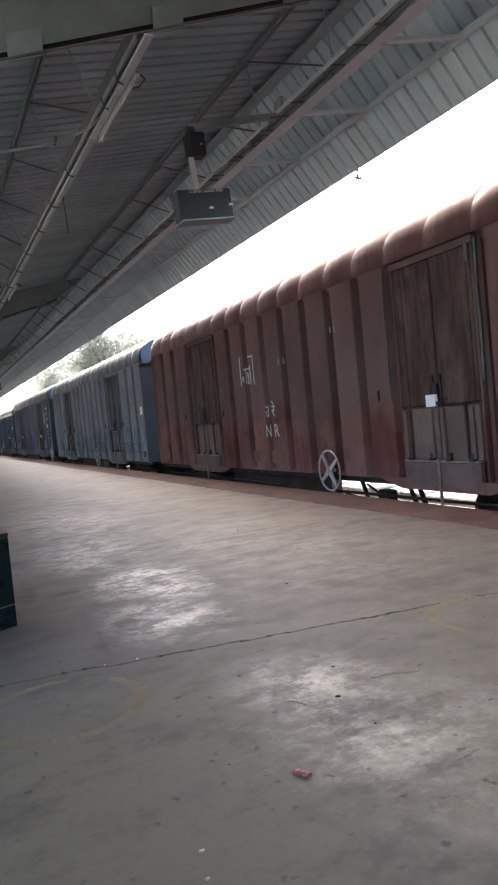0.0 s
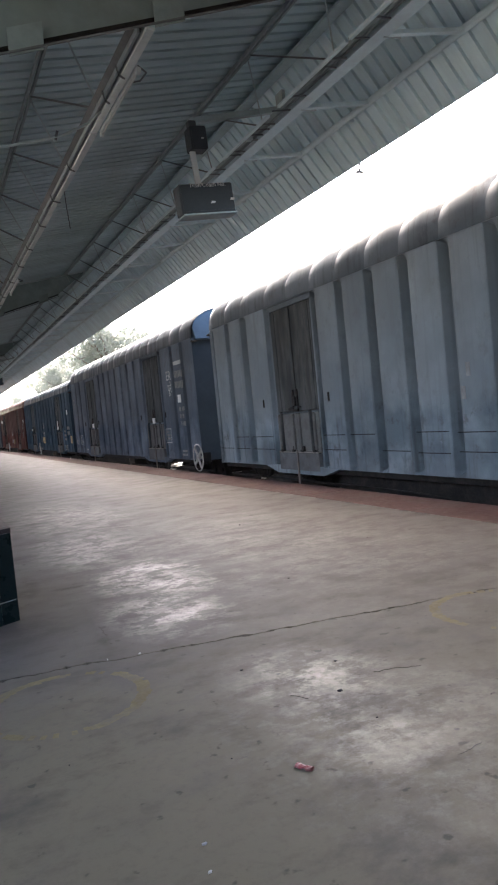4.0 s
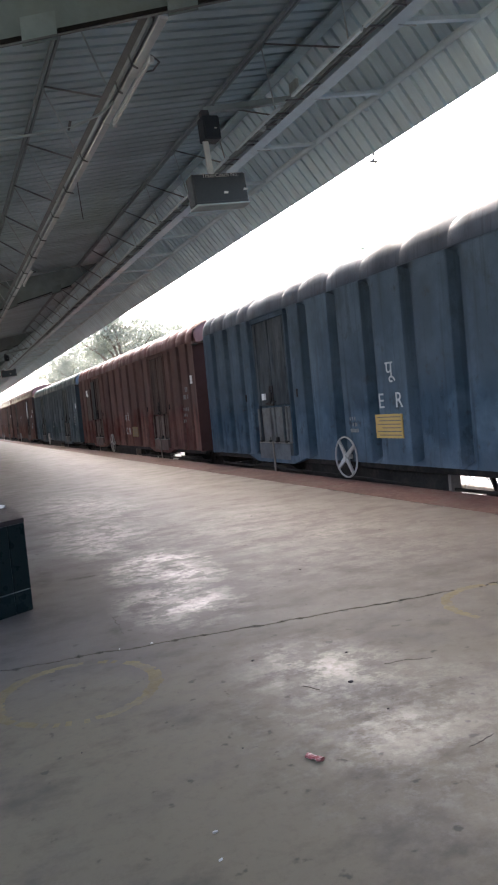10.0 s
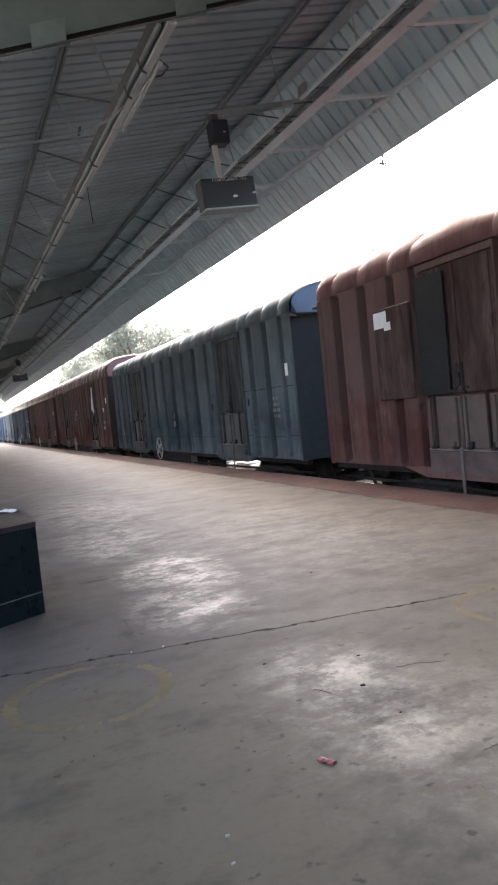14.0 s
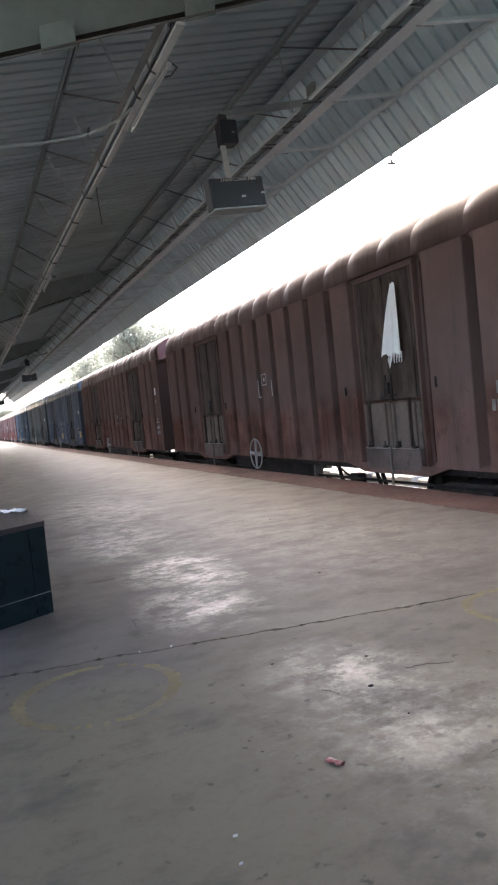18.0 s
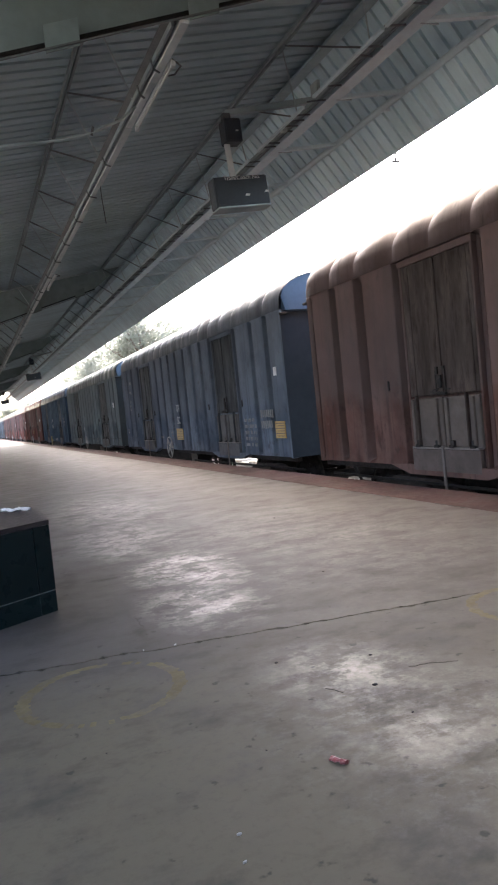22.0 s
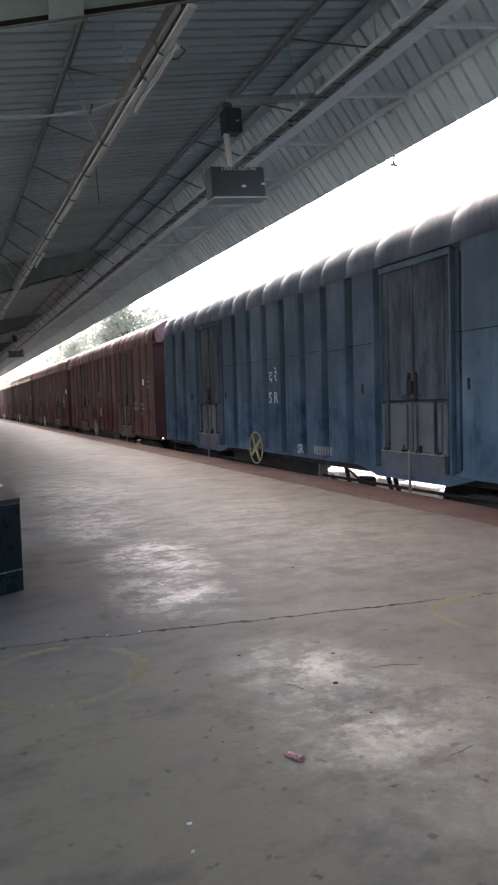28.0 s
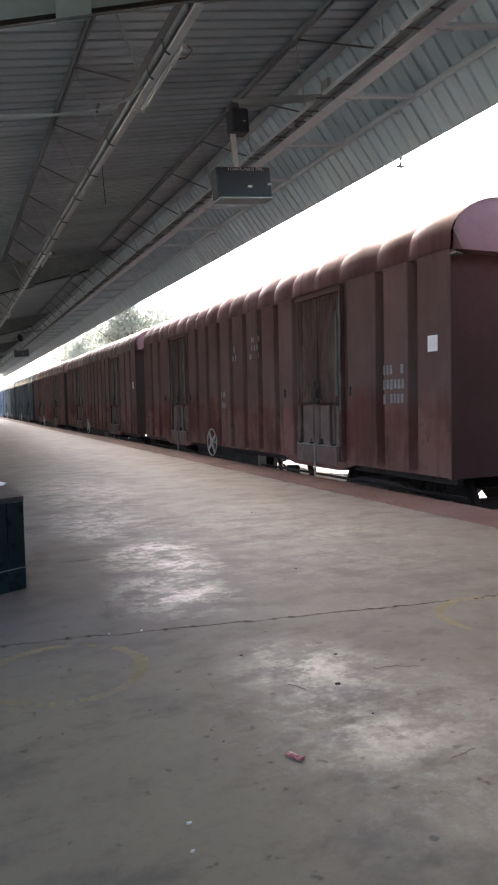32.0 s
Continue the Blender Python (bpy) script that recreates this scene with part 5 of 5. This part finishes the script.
# unseen wagon that has gone by, added to block light beside the camera
passed = tagged(copy_thing(built["maroon", TALL], pose(TRACK_X, 0, 0)), "unseen maroon goods wagon added beside the camera")

HALF = HALF_TALL
SIDE = lambda o, z, out=0.0: pose(-1.606 - out, at_offset(o), z, 90, 0, -90)


def words(w, text, o, z, size, mat="chalk"):
    lettering("painted_letters", text, size, MAT[mat], w, SIDE(o, z), "white painted letters")


MAT["worn_chalk"] = plain("worn_white_paint", (0.215, 0.21, 0.205), 0.7, vary=0.45, scale=16, dirt=(0.11, 0.10, 0.095), dirt_amount=0.9)


def bars(w, o, z, width, rows, height=0.11, gap=0.05, mat="worn_chalk", seed=0, fill=0.75):
    """Writing that cannot be read, as short bars in rows; z is the top."""
    rng = random.Random(seed + int(o * 100) + int(z * 1000))
    m = Mesh()
    for r in range(rows):
        x = -width / 2
        while x < width / 2 - 0.02:
            n = rng.uniform(0.34, 0.44) * height
            if rng.random() < fill:
                y1, z1 = at_offset(o + x), z - r * (height + gap)
                m.box(-1.6085, -1.6045, y1 - n, y1, z1 - height * rng.uniform(0.85, 1.0), z1)
            x += n + 0.2 * height
    if m.v:
        tagged(part("painted_marking", m, MAT[mat], w, "smudged white painted marking"), kind="stuff")


def plate(w, o, z, width, height, mat, name="pasted_label", out=0.006, label=""):
    part(name, Mesh().box(-1.607 - out, -1.603, at_offset(o) - width / 2, at_offset(o) + width / 2, z - height / 2, z + height / 2), MAT[mat], w, label)


def yellow_plate(w, o, z, width=0.58, height=0.29, mat="yellow"):
    plate(w, o, z, width, height, mat, "yellow_plate", label="yellow notice plate with dark lines")
    m = Mesh()
    for r in range(6):
        zz = z + height * (0.38 - 0.15 * r)
        m.box(-1.6155, -1.6125, at_offset(o) - width * 0.44, at_offset(o) + width * (0.44, 0.36, 0.42, 0.25)[r % 4], zz - 0.006, zz + 0.006)
    tagged(part("plate_line", m, MAT["dusty"], w), kind="stuff")


def streak(w, o, z0, z1, width, mat, name="paint_streak", label="", seed=1):
    """A ragged run of paint or a torn strip."""
    rng = random.Random(seed)
    n = 12
    left, right = [], []
    for k in range(n + 1):
        z = z0 + (z1 - z0) * k / n
        c, h = 0.006 * math.sin(k * 0.9 + seed), width / 2 * rng.uniform(0.55, 1.15) * (1 - 0.3 * abs(k / n - 0.4))
        left.append((at_offset(o) + c - h, z))
        right.append((at_offset(o) + c + h, z))
    part(name, Mesh().prism(left + right[::-1], -1.614, -1.6065, "x"), MAT[mat], w, label)


def ruled_box(w, o, z, width, height, rows, seed=0):
    """A small white-ruled panel of writing too fine to read; z is its middle."""
    m = Mesh()
    for dz in (-height / 2, height / 2):
        m.box(-1.6085, -1.6045, at_offset(o) - width / 2, at_offset(o) + width / 2, z + dz - 0.003, z + dz + 0.003)
    for dy in (-width / 2, width / 2):
        m.box(-1.6085, -1.6045, at_offset(o) + dy - 0.004, at_offset(o) + dy + 0.004, z - height / 2, z + height / 2)
    tagged(part("painted_marking", m, MAT["chalk"], w, "white ruled box"), kind="stuff")
    rng, lines = random.Random(seed + int(o * 100)), Mesh()
    for k in range(rows * 2):
        zz, y1 = z + height * (0.42 - 0.84 * (k + 0.5) / (rows * 2)), at_offset(o) + width * 0.42
        lines.box(-1.6085, -1.6045, y1 - width * rng.uniform(0.35, 0.84), y1, zz - 0.006, zz + 0.006)
    tagged(part("painted_marking", lines, MAT["worn_chalk"], w, "fine white lines of writing"), kind="stuff")


W = wagons
# wagons that stand the other way round have the brake wheel further along
for i, move in ((0, -2.2), (1, -2.2), (2, -7.6)):
    for ob in W[i].children:
        if ob.name.split(".")[0] in ("hand_wheel", "wheel_bracket"):
            ob.matrix_basis = pose(0, move, 0) @ ob.matrix_basis
for ob in list(W[2].children) + list(W[8].children):
    if ob.name.split(".")[0] in ("brake_housing", "housing_edge"):
        ob.matrix_basis = pose(0, 0.8, 0) @ ob.matrix_basis
wheel_yellow = SHARED["wheel"].copy()
wheel_yellow.materials.clear()
wheel_yellow.materials.append(plain("yellow_wheel_paint", (0.36, 0.29, 0.13), 0.6, vary=0.3, scale=8, dirt=(0.2, 0.15, 0.08)))
for ob in W[10].children:
    if ob.name.split(".")[0] == "hand_wheel":
        ob.data = wheel_yellow
        ob["label"] = "faded yellow four-spoked brake hand wheel"
# wheels that stopped at another turn
for i, turn in ((4, 45), (6, 40), (9, 45), (7, 25)):
    for ob in W[i].children:
        if ob.name.split(".")[0] == "hand_wheel":
            ob.matrix_basis = ob.matrix_basis @ pose(0, 0, 0, turn, 0, 0)
# weld seams of patched sides
for i, heights in ((1, (0.72, 0.5)), (5, (0.62, 1.45)), (10, (1.82,)), (9, (0.5,)), (11, (1.32,))):
    HALF = HALF_LOW if i == 5 else HALF_TALL
    for a, b in SPANS_LOW if i == 5 else SPANS:
        for z in heights:
            if random.random() < 0.8:
                z += random.uniform(-0.015, 0.015)
                part("weld_seam", Mesh().box(-1.608, -1.60, at_offset(b) + 0.075, at_offset(a) - 0.075, z, z + 0.01), MAT["iron"], W[i])
HALF = HALF_TALL
# first wagon
m = Mesh()
for y, z, dy, dz in ((5.02, 1.94, 0.012, 0.25), (5.55, 1.92, 0.012, 0.24), (5.47, 2.16, 0.09, 0.015), (5.12, 1.80, 0.03, 0.05), (5.25, 1.85, 0.015, 0.14), (5.33, 1.80, 0.02, 0.10), (5.42, 1.85, 0.015, 0.16), (5.30, 1.96, 0.14, 0.012)):
    m.box(-1.6085, -1.6045, at_offset(y + 0.12) - dy, at_offset(y + 0.12) + dy, z - dz, z + dz)
tagged(part("painted_marking", m, MAT["chalk"], W[0], "white chalked frame and strokes"), kind="stuff")
words(W[0], "\u0909 \u0930\u0947", 6.16, 1.20, 0.28)
words(W[0], "N R", 6.18, 0.88, 0.29)
for o, width in ((5.65, 0.5), (6.35, 0.5), (0.48, 0.56)):
    plate(W[0], o, 0.47, width, 0.20, "foot_dust", "dust_band", 0.002, "pale dusty band along the foot")
bars(W[0], 6.75, 2.0, 0.3, 1, 0.1, fill=0.5)
bars(W[0], 8.35, 2.25, 0.32, 1, 0.09)
plate(W[0], 10.2, 1.14, 0.16, 0.13, "paper", out=0.03)
for k, (o, a, b, s) in enumerate(((9.45, 1.2, 2.7, 0.025), (11.02, 1.3, 2.7, 0.04), (2.38, 1.0, 2.6, 0.02), (10.9, 2.5, 2.68, 0.06))):
    streak(W[0], o, a, b, s, "teal", label="teal paint streak", seed=k)
# grey-blue wagon
bars(W[1], 6.95, 1.45, 0.34, 2, 0.16, 0.08, fill=0.6)
ruled_box(W[1], 11.8, 0.86, 0.32, 0.26, 3)
plate(W[1], 13.22, 1.56, 0.17, 0.20, "paper")
part("round_cover", Mesh().tube([(-1.60, at_offset(13.2), 0.44), (-1.622, at_offset(13.2), 0.44)], 0.085, 14), MAT["door_greyblue"], W[1], "round steel cover plate")
bars(W[1], 12.42, 1.95, 0.34, 3, 0.17, 0.07, fill=0.95)
# slate wagon
plate(W[2], 10.33, 1.15, 0.12, 0.13, "paper", out=0.03)
plate(W[2], 3.37, 1.17, 0.11, 0.13, "paper", out=0.03)
bars(W[2], 12.4, 2.19, 0.54, 2, 0.16, 0.07, fill=0.97)
plate(W[2], 12.4, 2.36, 0.5, 0.08, "chalk", "painted_marking")
words(W[2], "ER", 11.72, 2.12, 0.3)
words(W[2], "\u092a\u0942\u0930\u0947", 11.74, 1.83, 0.28)
plate(W[2], 12.35, 1.58, 0.19, 0.17, "paper")
bars(W[2], 12.45, 1.40, 0.34, 3, 0.1, 0.06)
m = Mesh()
for y, z, dy, dz in ((11.35, 0.93, 0.19, 0.008), (11.35, 0.61, 0.19, 0.008), (11.17, 0.77, 0.008, 0.16), (11.53, 0.77, 0.008, 0.16)):
    m.box(-1.6085, -1.6045, at_offset(y) - dy, at_offset(y) + dy, z - dz, z + dz)
tagged(part("painted_marking", m, MAT["chalk"], W[2], "white ruled box"), kind="stuff")
bars(W[2], 11.35, 0.89, 0.28, 3, 0.05, 0.03)
bars(W[2], 12.4, 0.45, 0.3, 2, 0.05, 0.03)
ruled_box(W[2], 1.16, 0.70, 0.40, 0.32, 4)
ruled_box(W[2], 0.42, 0.62, 0.26, 0.15, 2)
plate(W[2], 2.05, 0.36, 0.11, 0.035, "chalk", "painted_marking")
bars(W[2], 0.42, 0.40, 0.2, 2, 0.03, 0.02)
bars(W[2], 0.4, 2.2, 0.14, 3, 0.09, 0.05, fill=0.6)
# blue wagon with torn paper
HALF = HALF_LOW
yellow_plate(W[3], 6.40, 0.72, 0.58, 0.30)
words(W[3], "\u092a\u0942", 6.48, 1.42, 0.28)
words(W[3], "E   R", 6.46, 1.03, 0.27)
bars(W[3], 5.58, 0.85, 0.2, 3, 0.05, 0.03, fill=0.55)
streak(W[3], 10.62, 1.30, 1.52, 0.13, "paper", "torn_paper", "torn white paper strip", 3)
plate(W[3], 10.68, 1.22, 0.2, 0.14, "paper", "torn_paper", 0.03)
plate(W[3], 2.78, 1.25, 0.1, 0.11, "paper", "torn_paper", 0.03)
for k, (o, a, b, n) in enumerate(((10.42, 1.62, 2.05, 0.02), (10.95, 1.9, 2.4, 0.02), (11.02, 1.2, 1.5, 0.03), (10.35, 1.35, 1.5, 0.05), (10.60, 1.75, 1.95, 0.04))):
    streak(W[3], o, a, b, n, "worn_chalk", "scratch", "pale scraped patch", 9 + k)
plate(W[3], 12.97, 1.80, 0.16, 0.17, "paper")
bars(W[3], 12.95, 1.25, 0.5, 2, 0.15, 0.05, fill=0.95)
bars(W[3], 12.2, 1.1, 0.4, 3, 0.09, 0.07, fill=0.6)
bars(W[3], 12.25, 0.5, 0.6, 3, 0.05, 0.03)
yellow_plate(W[3], 13.44, 0.72, 0.30, 0.29)
# maroon wagon with the open leaf
plate(W[4], 1.67, 2.08, 0.28, 0.20, "paper", out=0.042)
plate(W[4], 1.82, 1.99, 0.14, 0.10, "paper", out=0.041)
part("open_door_leaf", Mesh().box(-1.645, -1.612, at_offset(2.27), at_offset(1.52), 1.08, 2.22, 0.012), MAT["door_maroon"], W[4], "rusty door leaf swung open flat")
# flat black sheet paints in the shade of the open doorway
part("door_opening", Mesh().box(-1.612, -1.59, at_offset(2.88), at_offset(2.37), 1.1, 2.45), MAT["near_black"], W[4], "flat black sheet painted as the open door's shaded gap")
words(W[4], "\u092e  \u0930\u0947", 7.33, 1.06, 0.27)
words(W[4], "C  R", 7.36, 0.67, 0.28)
yellow_plate(W[4], 8.16, 0.66, 0.6, 0.28, "dull_yellow")
plate(W[4], 13.46, 1.8, 0.12, 0.18, "paper")
bars(W[4], 12.95, 1.66, 0.36, 2, 0.11, 0.06, fill=0.5)
bars(W[4], 12.9, 1.2, 0.4, 3, 0.08, 0.05, fill=0.5)
# teal wagon
plate(W[5], 13.42, 1.72, 0.10, 0.20, "paper")
bars(W[5], 12.9, 1.3, 0.3, 4, 0.06, 0.04, fill=0.6)
bars(W[5], 6.9, 1.2, 0.3, 2, 0.14, 0.05, fill=0.5)
# brown wagon with the cloth
HALF = HALF_TALL
# white scarf tied at the door's top edge, hanging in folds to a fringe
rows = []
for k in range(9):
    u = k / 8
    half = 0.025 + 0.085 * u ** 0.8
    rows.append([(-1.616 - 0.012 * (1 + math.sin(q * 1.55 + u * 2)), at_offset(10.62 - 0.05 * u) + half * (q / 6 - 0.5) * 2, 2.52 - 0.86 * u - 0.02 * math.sin(q * 1.1)) for q in range(13)])
part("hanging_scarf", Mesh().grid(rows), MAT["paper"], W[6], "white scarf hanging on the door", smooth=True)
m = Mesh()
for k in range(11):
    y = at_offset(10.57) + 0.10 * (k / 10 - 0.5) * 2
    m.bar((-1.620, y, 1.68), (-1.618, y + 0.03 * math.sin(k * 2.0) + 0.02, 1.55 + 0.03 * (k % 3)), 0.009)
for k in range(5):
    m.bar((-1.618, at_offset(10.50) + 0.01 * k, 1.72 - 0.02 * k), (-1.612, at_offset(10.33) - 0.01 * k, 1.60 - 0.025 * k), 0.007)
part("scarf_fringe", m, MAT["paper"], W[6])
m = Mesh()
for y, z, dy, dz in ((6.3, 1.745, 0.10, 0.008), (6.3, 1.555, 0.10, 0.008), (6.2, 1.65, 0.008, 0.10), (6.4, 1.65, 0.008, 0.10), (6.3, 1.65, 0.03, 0.03), (6.02, 1.50, 0.012, 0.16), (6.08, 1.34, 0.05, 0.012), (6.62, 1.48, 0.012, 0.14)):
    m.box(-1.6085, -1.6045, at_offset(y) - dy, at_offset(y) + dy, z - dz, z + dz)
tagged(part("painted_marking", m, MAT["chalk"], W[6], "small white painted square and strokes"), kind="stuff")
bars(W[6], 12.40, 1.20, 0.42, 2, 0.14, 0.05, fill=0.9)
plate(W[6], 12.42, 1.60, 0.10, 0.14, "paper")
plate(W[6], 13.0, 1.9, 0.14, 0.18, "paper")
# brown wagon behind it
plate(W[7], 13.0, 1.89, 0.10, 0.20, "paper")
bars(W[7], 13.0, 1.66, 0.08, 1, 0.12)
bars(W[7], 13.0, 0.93, 0.36, 2, 0.1, 0.05, fill=0.97)
bars(W[7], 13.0, 1.14, 0.3, 2, 0.06, 0.02, fill=0.6)
bars(W[7], 7.4, 1.38, 0.32, 2, 0.13, 0.10, fill=0.5)
bars(W[7], 8.2, 1.45, 0.2, 3, 0.09, 0.06, fill=0.4)
bars(W[7], 8.85, 2.12, 0.26, 1, 0.06, fill=0.7)
# slate wagon with zone letters
words(W[8], "\u0926\u092e", 6.62, 1.32, 0.27)
words(W[8], "SC", 6.62, 1.0, 0.27)
yellow_plate(W[8], 6.62, 0.65, 0.56)
bars(W[8], 5.9, 0.72, 0.24, 3, 0.05, 0.03, fill=0.6)
bars(W[8], 4.8, 0.6, 0.3, 1, 0.07)
bars(W[8], 1.1, 1.75, 0.2, 3, 0.08, 0.04, fill=0.6)
bars(W[8], 0.4, 0.85, 0.12, 2, 0.07, 0.03)
bars(W[8], 12.45, 1.09, 0.55, 2, 0.15, 0.05, fill=0.97)
bars(W[8], 11.6, 0.95, 0.6, 5, 0.07, 0.05, fill=0.75)
bars(W[8], 1.25, 2.36, 0.3, 2, 0.1, 0.2, fill=0.7)
yellow_plate(W[8], 13.02, 0.72, 0.42, 0.30)
plate(W[8], 13.0, 1.75, 0.12, 0.15, "paper")
# grey-green wagon
plate(W[9], 12.55, 1.74, 0.14, 0.18, "paper")
plate(W[9], 4.97, 0.93, 0.05, 0.16, "chalk", "painted_marking")
plate(W[9], 7.4, 0.72, 0.15, 0.14, "near_black", "round_badge")
bars(W[9], 8.3, 0.5, 0.35, 3, 0.04, 0.03)
# blue wagon
words(W[10], "\u0926 \u0930\u0947", 6.4, 1.53, 0.26)
words(W[10], "S R", 6.4, 1.17, 0.27)
words(W[10], "SR", 7.35, 0.36, 0.2)
bars(W[10], 8.1, 0.44, 0.6, 1, 0.14, fill=0.97)
bars(W[10], 12.2, 1.6, 0.5, 3, 0.12, 0.06, fill=0.5)
# maroon wagons at the back
plate(W[11], 12.33, 1.72, 0.14, 0.16, "paper")
bars(W[11], 12.85, 2.03, 0.34, 4, 0.075, 0.06, fill=0.5)
bars(W[11], 11.45, 1.2, 0.42, 2, 0.1, 0.05, fill=0.55)
bars(W[11], 12.2, 1.15, 0.42, 3, 0.08, 0.05, fill=0.65)
plate(W[11], 6.15, 1.49, 0.04, 0.16, "chalk", "painted_marking")
plate(W[11], 6.40, 0.86, 0.36, 0.28, "dull_yellow", "yellow_plate", label="grimy faded yellow plate")
plate(W[12], 13.1, 1.76, 0.17, 0.18, "paper")
bars(W[12], 12.3, 1.56, 0.42, 3, 0.13, 0.05, fill=0.9)
bars(W[12], 6.95, 2.2, 0.18, 2, 0.12, 0.05, fill=0.5)
bars(W[12], 7.9, 2.3, 0.5, 3, 0.1, 0.05, fill=0.45)
bars(W[12], 6.3, 1.35, 0.25, 2, 0.12, 0.1, fill=0.7)
for k, (wi, o, a, b) in enumerate(((12, 2.5, 1.3, 2.6), (12, 3.75, 1.4, 2.5), (12, 11.0, 1.0, 2.6), (12, 10.9, 1.2, 2.4), (13, 2.5, 1.2, 2.6), (13, 3.7, 1.2, 2.6), (13, 10.8, 1.2, 2.5))):
    streak(W[wi], o, a, b, 0.06, "teal", label="teal paint streak", seed=k + 20)
plate(W[13], 13.1, 1.7, 0.06, 0.2, "paper")


# ---- what moves ----
def motions():
    run_t = [t for t, s in TRAIN_RUN]
    run_s = [s for t, s in TRAIN_RUN]
    smooth_t = np.arange(0, 32.0001, 0.1)
    run = np.interp(smooth_t, run_t, run_s)
    for k, w in [(-1, passed), *enumerate(wagons)]:
        y0 = WAGON_END + k * WAGON_PITCH - {3: HALF_LOW + 0.15, 4: HALF_LOW + 0.18, 5: HALF_LOW}.get(k, HALF_TALL)
        walk(w, [(t, pose(TRACK_X, y0 - s, 0)) for t, s in TRAIN_RUN])
        for part_ob in w.children:
            if part_ob.name.split(".")[0] == "wheelset":
                x, y, z = part_ob.matrix_basis.translation
                walk(part_ob, [(t, pose(x, y, z, math.degrees(s / 0.5) % 360, 0, 0)) for t, s in zip(smooth_t, run)])


motions()
